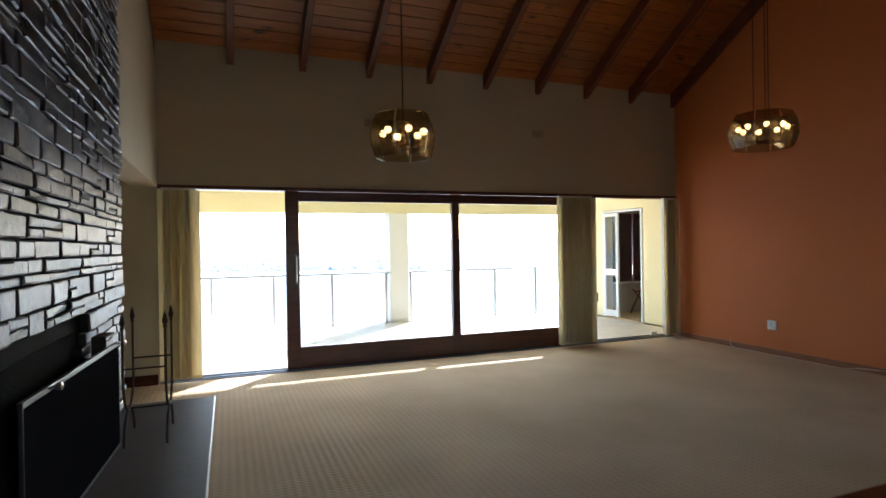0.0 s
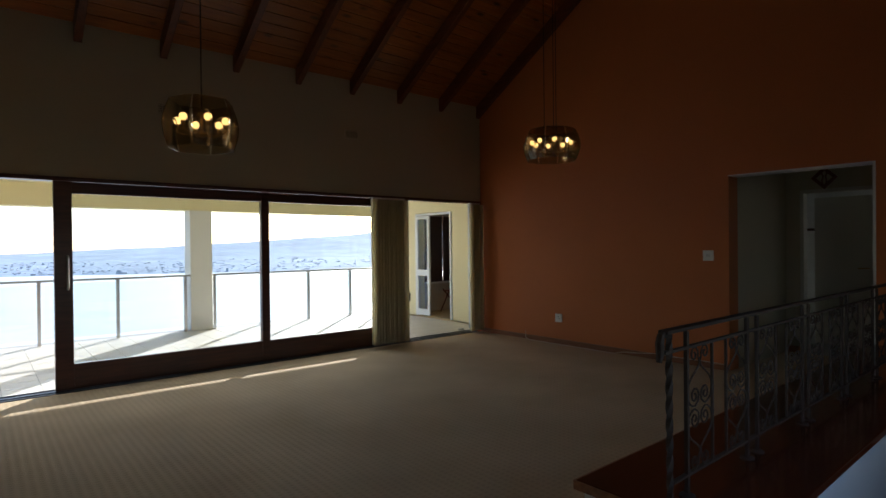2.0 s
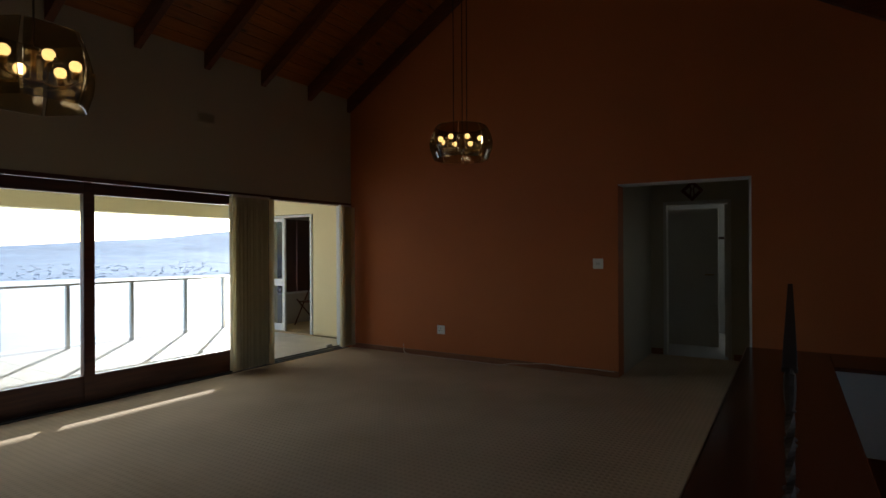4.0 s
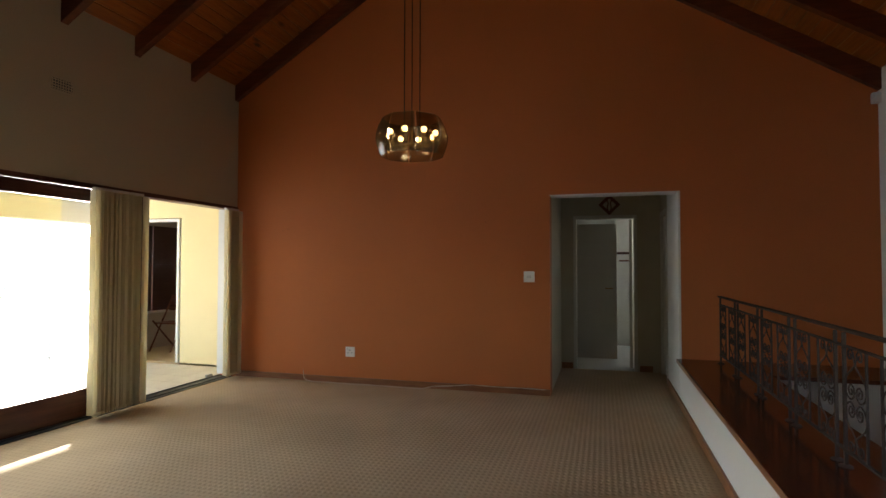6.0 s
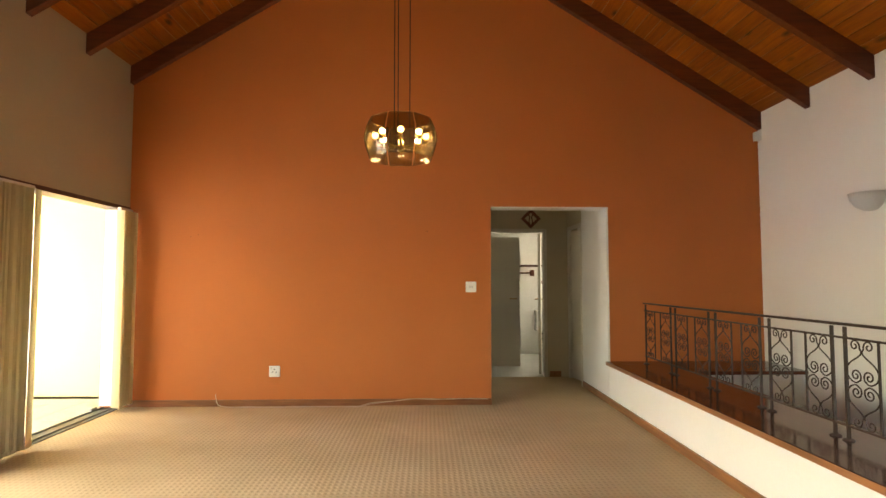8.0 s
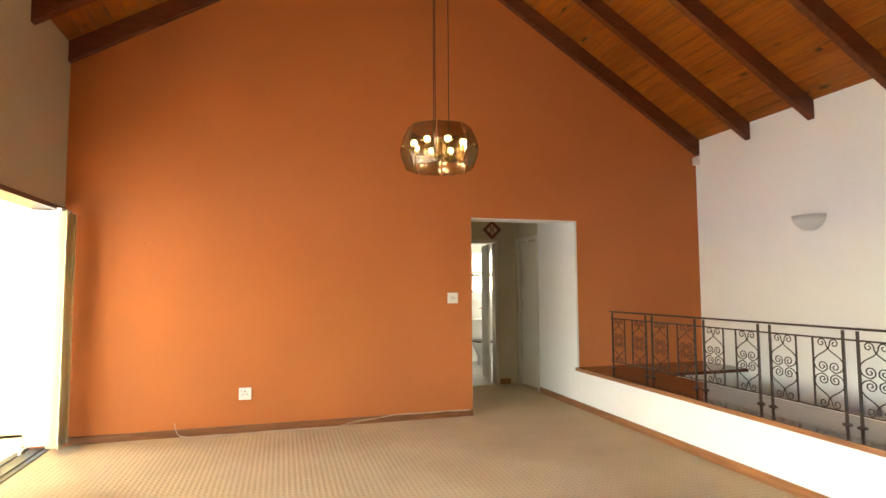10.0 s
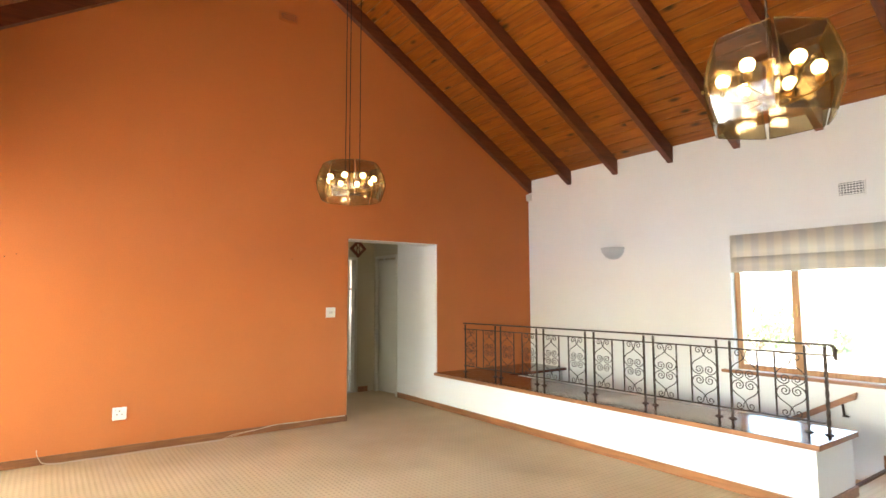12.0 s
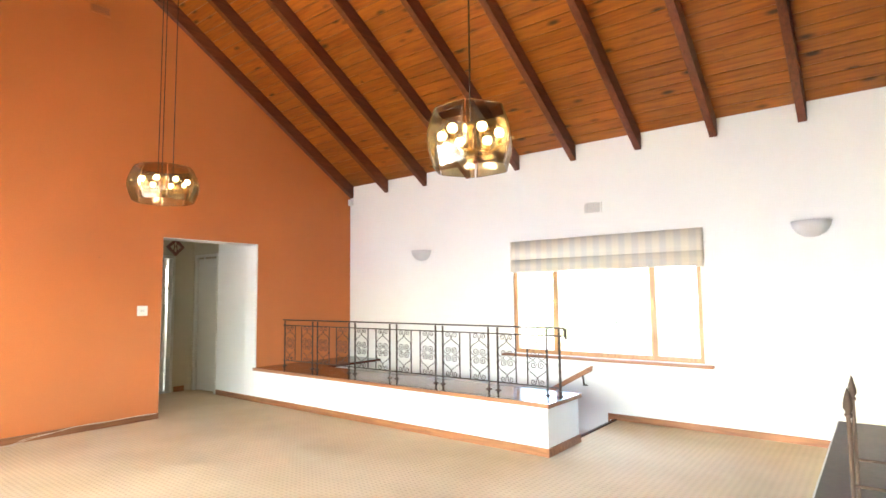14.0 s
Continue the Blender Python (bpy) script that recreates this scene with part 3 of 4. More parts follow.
slide_part("head_rail", FRAME, (-5.70, -1.42, FY - 0.03, FY + 0.03, 1.935, 2.05))
slide_part("bottom_rail", FRAME, (-5.70, -1.42, FY - 0.03, FY + 0.03, -0.019, 0.230))
slide_part("stile", FRAME, (-5.71, -5.555, FY - 0.035, FY + 0.035, -0.019, 2.052))
slide_part("stile", FRAME, (-3.625, -3.525, FY - 0.035, FY + 0.035, -0.019, 2.052))
slide_part("stile", FRAME, (-1.50, -1.39, FY - 0.035, FY + 0.035, -0.019, 2.052))
for x0, x1 in ((-5.56, -3.62), (-3.53, -1.495)):
    g = slide_part("pane", CLEAR, (x0, x1, FY - 0.003, FY + 0.003, 0.225, 1.94), bevel=0)
    g.visible_shadow = False
hb = bmesh.new()
tube(hb, [(-2.10, -0.036, 0.98), (-2.10, -0.075, 1.0), (-2.10, -0.075, 1.29), (-2.10, -0.036, 1.31)], 0.011, 8)
part("handle", hb, STEEL, slide, "slim metal pull handle")
structure("trim_door_head", boxes((WEST, -0.002, -0.012, 0.028, 2.045, 2.085), (WEST, -0.002, 0.03, 0.22, 2.055, 2.084), bevel=0.002), FRAME, "dark timber head track above the doors", "door frame")
structure("trim_door_sill", boxes((WEST, -0.06, 0.001, 0.225, -0.12, -0.022), (WEST, -0.06, 0.05, 0.06, -0.022, -0.012), (WEST, -0.06, 0.17, 0.18, -0.022, -0.012)), DARKMETAL, "dull grey sliding door track in the floor", "door track")
structure("door_jamb", boxes((-0.10, -0.062, 0.03, 0.20, 0, 2.05), bevel=0.003), ALU, "pale door jamb beside the orange wall", "door frame")
lk = thing("door_lock", "small black lock keeper on the door jamb", "lock", at=(-0.055, 0.012, 0.61))
part("keeper", boxes((-0.012, 0.012, -0.012, 0.018, -0.06, 0.06), bevel=0.003), IRON, lk)
structure("door_jamb_west", boxes((WEST + 0.004, WEST + 0.045, -0.01, 0.20, 0, 2.044), bevel=0.003), ALU, "pale door jamb beside the adjoining room", "door frame")
lk3 = copy_thing(lk, Matrix.Translation((WEST + 0.115, -0.02, 0)))
lk2 = copy_thing(lk, Matrix.Translation((-1.40, 0.072, 0.62)))


def vertical_blind(x0, x1, count, y, label, end_slat=True):
    """A drawn-back stack of fabric slats, turned nearly edge-on like pleats, the last ones flat across the stack's end."""
    xm = (x0 + x1) / 2
    th = thing("vertical_blind", label, "blind", at=(xm, y, 0.02), group="vertical blinds")
    part("headrail", boxes((x0 - xm - 0.01, x1 - xm + 0.01, -0.018, 0.018, 2.00, 2.028), bevel=0.003), PLASTIC, th)
    outline = []
    for k in range(7):
        u = k / 6 - 0.5
        outline.append((u * 0.105, 0.012 * (1 - 4 * u * u)))
    outline += [(a, b - 0.0015) for a, b in outline[::-1]]
    slat_bm = bmesh.new()
    prism(slat_bm, outline, "z", 0.0, 2.0)
    slat_me = mesh_of(slat_bm, "slat", VERTICAL)
    weight_me = mesh_of(boxes((-0.05, 0.05, -0.006, 0.008, 0.0, 0.03), bevel=0.002), "weight", VERTICAL)
    for i in range(count):
        f = (i + 0.5) / count
        end = end_slat and i in (0, count - 1)
        turn = 12 if end else random.choice((62, 66, 70, 118)) + random.uniform(-9, 9)
        m = pose(x0 + (x1 - x0) * f - xm, (-0.052 if end else 0) + random.uniform(-0.012, 0.012), 0, 0, random.uniform(-0.2, 0.2), turn)
        shared("slat", slat_me, th, m)
        shared("weight", weight_me, th, m)
    return th


vertical_blind(-6.97, -6.65, 20, -0.055, "bunched cream vertical blind slats at the open sea door")
vertical_blind(-2.13, -1.60, 34, -0.085, "bunched cream vertical blind slats hanging between the doors")
vertical_blind(-0.30, -0.09, 13, -0.06, "bunched cream vertical blind slats beside the orange wall")

ds_ = thing("door_stop", "small grey rubber stop by the open sea door", "door stop", at=(-0.34, 0.12, 0.008))
part("block", boxes((-0.05, 0.05, -0.015, 0.015, 0, 0.035), bevel=0.005), STEEL, ds_)

# ---- street-side window ----
win = thing("window_1", "wide three-light window in a honey coloured timber frame", "window", at=((WX0 + WX1) / 2, SOUTH - 0.10, WZ0), kind="structure")


def win_part(name, mat, *dims, label="", bevel=0.005):
    bm = boxes(*dims, bevel=bevel)
    for v in bm.verts:
        v.co -= Vector(((WX0 + WX1) / 2, SOUTH - 0.10, WZ0))
    return part(name, bm, mat, win, label)


y0, y1 = SOUTH - 0.14, SOUTH - 0.07
win_part("jamb", PINEFRAME, (WX0, WX0 + 0.06, y0, y1, WZ0, WZ1))
win_part("jamb", PINEFRAME, (WX1 - 0.06, WX1, y0, y1, WZ0, WZ1))
win_part("head", PINEFRAME, (WX0 + 0.06, WX1 - 0.06, y0, y1, WZ1 - 0.06, WZ1))
win_part("bottom_rail", PINEFRAME, (WX0 + 0.06, WX1 - 0.06, y0, y1, WZ0, WZ0 + 0.055))
for xm in (-3.62, -4.79):
    win_part("mullion", PINEFRAME, (xm - 0.035, xm + 0.035, y0, y1, WZ0 + 0.055, WZ1 - 0.06))
for xa, xb in ((WX0 + 0.06, -4.825), (-4.755, -3.655), (-3.585, WX1 - 0.06)):
    g = win_part("pane", CLEAR, (xa, xb, SOUTH - 0.108, SOUTH - 0.102, WZ0 + 0.055, WZ1 - 0.06), bevel=0)
    g.visible_shadow = False
win_part("latch", BRASS, (-3.632, -3.618, y1, y1 + 0.018, 1.20, 1.32), label="small worn brass window latch", bevel=0.003)
win_part("latch", BRASS, (-4.797, -4.783, y1, y1 + 0.018, 1.20, 1.32), label="small worn brass window latch", bevel=0.003)
win_part("sill", TRIM, (WX0 - 0.09, WX1 + 0.12, SOUTH - 0.07, SOUTH + 0.06, WZ0 - 0.035, WZ0 - 0.002), label="projecting brown wooden sill", bevel=0.008)

bl = thing("roman_blind", "grey and beige striped roman blind half drawn over the window", "blind", at=(-4.205, SOUTH + 0.03, 1.648))
part("headrail", boxes((-1.145, 1.145, -0.026, -0.002, 0.365, 0.397), bevel=0.003), PLASTIC, bl)
for z0, z1, dy in ((0.0, 0.165, 0.011), (0.03, 0.40, 0.004)):
    fb = bmesh.new()
    cols = []
    for k in range(61):
        x = -1.15 + 2.3 * k / 60
        wob = 0.0035 * math.sin(x * 13.5) + 0.002 * math.sin(x * 31 + 1)
        cols.append([fb.verts.new((x, dy + wob + (0.016 if z == z0 else 0) * 0.5, z + (0.006 * math.sin(x * 6.5) if z == z0 else 0))) for z in (z0, z0 + 0.02, (z0 + z1) / 2, z1)])
    for a, b in zip(cols, cols[1:]):
        for j in range(3):
            fb.faces.new((a[j], b[j], b[j + 1], a[j + 1]))
    fold = part("fold", fb, STRIPES, bl, smooth=True)
    so = fold.modifiers.new("cloth", "SOLIDIFY")
    so.thickness = 0.003
cd = bmesh.new()
tube(cd, [(-1.12, 0.0, 0.4), (-1.12, 0.006, -0.6), (-1.12, 0.004, -1.28)], 0.0018, 5)
part("cord", cd, PLASTIC, bl, "thin white pull cord")


# ---- small wall fixtures ----
def wall_lamp(x):
    th = thing("wall_lamp", "grey half-bowl plaster uplighter on the white wall", "wall lamp", at=(x, SOUTH, 1.955), group="uplighters")
    bm = bmesh.new()
    lathe(bm, [(0.012, -0.075), (0.06, -0.068), (0.115, -0.035), (0.15, 0.015), (0.165, 0.075), (0.157, 0.075), (0.14, 0.02), (0.10, -0.02), (0.012, -0.055)],
          18, start=0, sweep=math.pi)
    part("bowl", bm, SCONCE, th, smooth=True)
    part("backplate", boxes((-0.06, 0.06, 0.001, 0.01, -0.05, 0.06), bevel=0.003), SCONCE, th)
    return th


wall_lamp(-1.545)
wall_lamp(-6.29)


def air_vent(name, label, w, h, m, cols, rows, mat=PLASTIC, slats=False):
    """A pierced vent plate in the plane y = 0, facing -y, then set in place by m."""
    th = thing(name, label, "air vent", group="air vents")
    th.matrix_basis = m
    part("frame", boxes((-w / 2, w / 2, -0.012, 0, h / 2 - 0.012, h / 2), (-w / 2, w / 2, -0.012, 0, -h / 2, -h / 2 + 0.012),
                        (-w / 2, -w / 2 + 0.012, -0.012, 0, -h / 2 + 0.012, h / 2 - 0.012), (w / 2 - 0.012, w / 2, -0.012, 0, -h / 2 + 0.012, h / 2 - 0.012)), mat, th)
    part("backing", boxes((-w / 2 + 0.012, w / 2 - 0.012, -0.003, -0.001, -h / 2 + 0.012, h / 2 - 0.012)), SLOTSHADE, th)
    for r in range(1, rows):
        z = -h / 2 + h * r / rows
        part("slat", boxes((-w / 2 + 0.012, w / 2 - 0.012, -0.010, -0.003, z - 0.0042, z + 0.0042)), mat, th)
    if not slats:
        for c in range(1, cols):
            x = -w / 2 + w * c / cols
            part("rib", boxes((x - 0.0032, x + 0.0032, -0.0095, -0.0035, -h / 2 + 0.012, h / 2 - 0.012)), mat, th)
    return th


air_vent("air_vent", "white pierced air vent above the window", 0.22, 0.14, pose(-4.165, SOUTH + 0.001, 2.383, 0, 0, 180), 9, 6, PLASTIC)
air_vent("air_vent", "cream pierced air brick high on the cream wall", 0.22, 0.12, pose(-2.395, -0.001, 2.885), 9, 5, CREAM)
air_vent("air_vent", "cream pierced air brick high on the cream wall", 0.22, 0.12, pose(-4.68, -0.001, 2.88), 9, 5, CREAM)
air_vent("air_vent", "orange painted air brick near the gable top", 0.22, 0.12, pose(-0.001, -3.11, 4.645, 0, 0, -90), 9, 5, ORANGE)


def wall_plate(name, label, category, y, z, holes):
    th = thing(name, label, category, at=(0, y, z))
    part("plate", boxes((-0.012, -0.001, -0.058, 0.058, -0.058, 0.058), bevel=0.004), PLASTIC, th)
    for nm, a, b, w, h, mt in holes:
        part(nm, boxes((-0.016, -0.011, a - w / 2, a + w / 2, b - h / 2, b + h / 2), bevel=0.0015), mt, th)
    return th


wall_plate("light_switch", "white square double light switch on the orange wall", "light switch", -3.675, 1.232,
           [("rocker", 0.012, 0.0, 0.014, 0.026, SCONCE), ("rocker", -0.012, 0.0, 0.014, 0.026, SCONCE)])
wall_plate("wall_socket", "white square three-pin wall socket on the orange wall", "socket", -1.575, 0.335,
           [("pin_hole", 0.0, 0.022, 0.012, 0.012, SLOTSHADE), ("pin_hole", -0.02, -0.008, 0.010, 0.010, SLOTSHADE), ("pin_hole", 0.02, -0.008, 0.010, 0.010, SLOTSHADE),
            ("rocker", 0.034, 0.034, 0.012, 0.020, SCONCE)])
pir = thing("motion_sensor", "small white alarm sensor in the corner under the rafter", "sensor", at=(-0.05, SOUTH + 0.04, 2.90))
part("body", boxes((-0.03, 0.03, -0.038, 0.03, -0.05, 0.05), bevel=0.01), PLASTIC, pir)
for y, z in ((-0.66, 1.767), (-0.74, 1.79), (-3.20, 1.833)):
    nl = thing("wall_nail", "small dark nail stuck in the orange wall", "nail", at=(-0.001, y, z), group="nails")
    nb = bmesh.new()
    tube(nb, [(0, 0, 0), (-0.012, 0, 0.003), (-0.014, 0, 0.003)], [0.002, 0.002, 0.005], 6)
    part("pin", nb, IRON, nl)

wire = thing("loose_cable", "pale twin cable lying loosely along the orange skirting", "cable", at=(-0.03, -0.96, 0))
for off, ph in ((0.0, 0.0), (0.012, 1.9)):
    wb = bmesh.new()
    pts = [(0.02, 0, 0.10), (0.012, -0.01, 0.05), (-0.02 - off, -0.05, -0.006)]
    for k in range(1, 28):
        y = -0.05 - 2.95 * k / 28
        lift = 0.012 if y > -1.6 else min(0.058, 0.012 + (-1.6 - y) * 0.1)
        inn = 0.05 * abs(math.sin(k * 0.42 + ph)) if y > -1.7 else 0.0
        pts.append((-0.008 - off * 0.6 - inn, y, lift - 0.016 + 0.004 * math.sin(k * 1.3 + ph) if y < -1.6 else FZ + 0.006))
    tube(wb, curve_points(pts, 4), 0.0030, 6)
    part("lead", wb, CABLE, wire)


# ---- chandeliers ----
def chandelier(x, y, z, radius, height, cords, label, turn=0.0, n=8):
    """Curved smoked-glass panels clipped round a ring of globe bulbs on thin brass wires."""
    th = thing("chandelier", label, "chandelier", at=(x, y, z), group="smoked glass chandeliers")
    hub = bmesh.new()
    lathe(hub, [(0, -0.075), (0.012, -0.075), (0.02, -0.066), (0.034, -0.06), (0.034, -0.046), (0.012, -0.038), (0.008, 0.06), (0.02, 0.066), (0.02, 0.08), (0, 0.08)], 16)
    part("hub", hub, BRASS, th, "slim brass centre stem", True)
    pane = bmesh.new()
    half = math.pi / n * 0.90
    wide = radius * math.tan(half)
    profile = [(0.80, 0.5, 0.84), (0.91, 0.28, 0.95), (0.975, 0.08, 1.0), (0.985, -0.04, 1.0), (0.96, -0.2, 0.98), (0.84, -0.5, 0.88)]
    grid = [[pane.verts.new((radius * rr + 0.004 * (1 - k * k), k * wide * ww, hh * height)) for k in (-1, -0.5, 0, 0.5, 1)] for rr, hh, ww in profile]
    for a, b in zip(grid, grid[1:]):
        for k in range(4):
            pane.faces.new((a[k], a[k + 1], b[k + 1], b[k]))
    pane_me = mesh_of(pane, "glass_panel", SMOKED)
    pane_me.materials.append(GLASSEDGE)
    arm_b = bmesh.new()
    tube(arm_b, curve_points([(0.03, 0, -0.052), (radius * 0.4, 0.012, -0.06), (radius * 0.66, 0, -0.045), (radius * 0.70, 0, -0.02)], 4), 0.0035, 8)
    tube(arm_b, curve_points([(radius * 0.66, 0, -0.045), (radius * 0.8, -0.02, -0.03), (radius * 0.98, 0, 0.0)], 4), 0.0025, 6)
    arm_me = mesh_of(arm_b, "arm", BRASS, True)
    cup_b = bmesh.new()
    lathe(cup_b, [(0, -0.024), (0.010, -0.024), (0.013, -0.018), (0.013, 0.004), (0, 0.004)], 12, (radius * 0.70, 0, 0))
    cup_me = mesh_of(cup_b, "lamp_holder", BRASS, True)
    clip_b = bmesh.new()
    lathe(clip_b, [(0, -0.004), (0.007, -0.004), (0.007, 0.004), (0, 0.004)], 10)
    bmesh.ops.transform(clip_b, verts=clip_b.verts, matrix=pose(radius * 0.985 + 0.008, 0, 0, 0, 90, 0))
    clip_me = mesh_of(clip_b, "clip", BRASS, True)
    bulb_b = bmesh.new()
    lathe(bulb_b, [(0, 0.002), (0.010, 0.005), (0.019, 0.014), (0.0235, 0.027), (0.0215, 0.040), (0.013, 0.049), (0, 0.052)], 16, (radius * 0.70, 0, 0))
    bulb_me = mesh_of(bulb_b, "bulb", BULB, True)
    for k in range(n):
        m = pose(0, 0, 0, 0, 0, turn + 360 * k / n)
        g = shared("glass_panel", pane_me, th, m)
        so = g.modifiers.new("thickness", "SOLIDIFY")
        so.thickness, so.material_offset_rim = 0.005, 1
        shared("clip", clip_me, th, m)
        shared("arm", arm_me, th, m)
        shared("lamp_holder", cup_me, th, m)
        shared("bulb", bulb_me, th, m)
    top_z = RIDGE_Z + LIFT - 0.02 - z
    for k in range(cords):
        a = 2 * math.pi * k / cords + 0.35
        rr = 0.07 if cords > 1 else 0.0
        cb = bmesh.new()
        tube(cb, [(rr * math.cos(a), rr * math.sin(a), -0.05 if rr else 0.07), (rr * math.cos(a), rr * math.sin(a), top_z)], 0.0042, 6)
        part("cord", cb, IRON, th, "dark hanging cord")
    cup = bmesh.new()
    lathe(cup, [(0, -0.05), (0.06, -0.05), (0.085, -0.02), (0.09, 0.02), (0, 0.02)], 16, (0, 0, top_z))
    part("ceiling_cup", cup, BRASS, th, "small brass ceiling cup", True)
    return th


chandelier(-1.902, -2.997, 2.358, 0.272, 0.30, 3, "smoked amber glass chandelier with lit bulbs on three cords", 2.7)
chandelier(-5.214, -2.94, 2.132, 0.203, 0.295, 1, "smoked amber glass chandelier with lit bulbs on a single rod", 28, 6)

# ---- fireplace ----
SX, HZ = -7.0, 0.36
FB0, FB1, FBZ = -5.03, -3.53, 1.01
chim = thing("chimney_breast", "dark stacked ledge-stone chimney breast with a black firebox", "fireplace", at=(SX, -4.4, 0), kind="structure")


def chim_part(name, bm, mat, label=""):
    for v in bm.verts:
        v.co -= Vector((SX, -4.4, 0))
    return part(name, bm, mat, chim, label)


core = boxes((SX - 0.06, SX - 0.018, -6.1, FB0, 0, 5.0), (SX - 0.06, SX - 0.018, FB1, -2.40, 0, 4.9), (SX - 0.06, SX - 0.018, FB0, FB1, FBZ, 5.3))
chim_part("core", core, MORTAR, "dark recessed joints behind the stones")
# the west wall behind the firebox stays solid: a flat black sheet in front of it fills the opening
chim_part("firebox", boxes((SX - 0.017, SX - 0.015, FB0, FB1, HZ, FBZ), (SX - 0.016, SX + 0.02, FB0 - 0.002, FB0 + 0.01, HZ, FBZ)), FIREBLACK, "flat black sheet in the firebox opening")


# ---- hearth ----
hearth = thing("hearth", "raised dark slate hearth slab on a stone base", "hearth", at=(-6.75, -4.4, 0), kind="structure")


def hearth_part(name, bm, mat, label=""):
    for v in bm.verts:
        v.co -= Vector((-6.75, -4.4, 0))
    return part(name, bm, mat, hearth, label)


hearth_part("slab", boxes((SX, -6.44, -6.15, -2.34, HZ - 0.045, HZ), bevel=0.004), HEARTH, "polished slate slab")
hearth_part("edge_strip", boxes((-6.439, -6.433, -6.15, -2.34, HZ - 0.02, HZ + 0.001)), STEEL, "thin pale edge of the slab")
hearth_part("core", boxes((SX, -6.515, -6.1, -2.42, FZ, HZ - 0.046)), MORTAR, "dark joints of the stone base")

scr = thing("fire_screen", "black framed dark glass fire screen standing on the hearth", "fire screen", at=(-6.925, -3.80, HZ))
scr.rotation_euler = (0, 0, radians(-3.2))
part("pane", boxes((-0.004, 0.004, -0.615, 0.615, 0.008, 0.528), bevel=0.001), FIREGLASS, scr, "dark reflective glass")
part("frame", boxes((-0.009, 0.009, -0.625, 0.625, 0.528, 0.548), (-0.009, 0.009, -0.625, 0.625, 0, 0.008), (-0.007, 0.007, -0.622, -0.615, 0.008, 0.528), (-0.007, 0.007, 0.615, 0.622, 0.008, 0.528), bevel=0.002), DARKMETAL, scr)
for y in (-0.40, 0.57):
    kb = bmesh.new()
    tube(kb, [(0.0, y, 0.540), (0.03, y, 0.546), (0.036, y, 0.547), (0.05, y, 0.547), (0.054, y, 0.547)], [0.005, 0.005, 0.014, 0.014, 0.004], 10)
    part("knob", kb, STEEL, scr, "small steel knob")
part("bracket", boxes((-0.075, -0.010, 0.44, 0.45, 0.45, 0.60), (-0.075, -0.010, 0.45, 0.61, 0.592, 0.60)), IRON, scr, "black folded bracket")

logs = thing("log_holder", "black iron log holder with spear finials on the hearth", "log holder", at=(-6.755, -3.09, HZ))
for xo in (-0.10, 0.10):
    u = bmesh.new()
    arc = [(xo, -0.17, 0.62), (xo, -0.17, 0.38), (xo, -0.155, 0.27), (xo, -0.09, 0.19), (xo, 0.0, 0.165), (xo, 0.09, 0.19), (xo, 0.155, 0.27), (xo, 0.17, 0.38), (xo, 0.17, 0.62)]
    tube(u, curve_points(arc, 4), 0.0065, 8)
    part("hoop", u, IRON, logs)
    for s_ in (-1, 1):
        leg = bmesh.new()
        tube(leg, curve_points([(xo, s_ * 0.178, 0.003), (xo, s_ * 0.165, 0.06), (xo, s_ * 0.105, 0.135), (xo, s_ * 0.02, 0.163)], 4), 0.006, 8)
        part("foot", leg, IRON, logs)
        fn = bmesh.new()
        lathe(fn, [(0.0065, 0.0), (0.011, 0.006), (0.011, 0.012), (0.007, 0.016), (0.014, 0.03), (0.013, 0.045), (0.005, 0.08), (0.0, 0.095)], 10, (xo, s_ * 0.17, 0.615))
        part("finial", fn, IRON, logs, "spear-shaped finial", True)
for yo, zo in ((-0.17, 0.41), (0.17, 0.41), (0.0, 0.165)):
    tb = bmesh.new()
    tube(tb, [(-0.10, yo, zo), (0.10, yo, zo)], 0.005, 8)
    part("crossbar", tb, IRON, logs)

# ---- passage, bathroom ----
PX = 1.70
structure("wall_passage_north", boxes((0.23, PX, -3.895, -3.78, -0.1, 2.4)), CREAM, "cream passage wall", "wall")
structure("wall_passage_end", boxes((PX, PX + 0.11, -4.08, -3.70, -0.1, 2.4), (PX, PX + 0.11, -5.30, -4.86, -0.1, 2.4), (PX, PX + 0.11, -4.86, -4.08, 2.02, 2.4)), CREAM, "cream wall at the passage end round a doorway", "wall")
# walls and floor behind the side door are added unseen to stop light leaking
structure("wall_passage_far", boxes((1.64, PX, -5.30, -5.17, -0.1, 2.4), (0.98, 1.64, -5.30, -5.17, 2.04, 2.4), (0.9, 1.95, -6.4, -6.3, -0.1, 2.4), (0.86, 0.97, -6.3, -5.30, -0.1, 2.4), (1.85, 1.95, -6.3, -5.42, -0.1, 2.4)), CREAM, "cream passage wall round a side door, unseen walls added behind against stray light", "wall")
structure("floor_light_stop", boxes((0.86, 1.95, -6.4, -5.17, -0.12, FZ - 0.001)), CARPET, "unseen carpeted floor added behind the side door against stray light", "carpet")
structure("ceiling_passage", boxes((0.23, 4.5, -6.4, -2.6, 2.4, 2.5)), WHITE, "white flat ceiling of the passage and bathroom", "ceiling")
structure("baseboard_passage", boxes((PX - 0.016, PX - 0.001, -5.06, -4.90, FZ, 0.05), (PX - 0.016, PX - 0.001, -4.05, -3.90, FZ, 0.05), bevel=0.002), TRIM, "short brown skirting at the passage end", "skirting")


def door_frame(name, label, dims):
    return structure(name, boxes(*dims, bevel=0.003), DOORPAINT, label, "door frame")


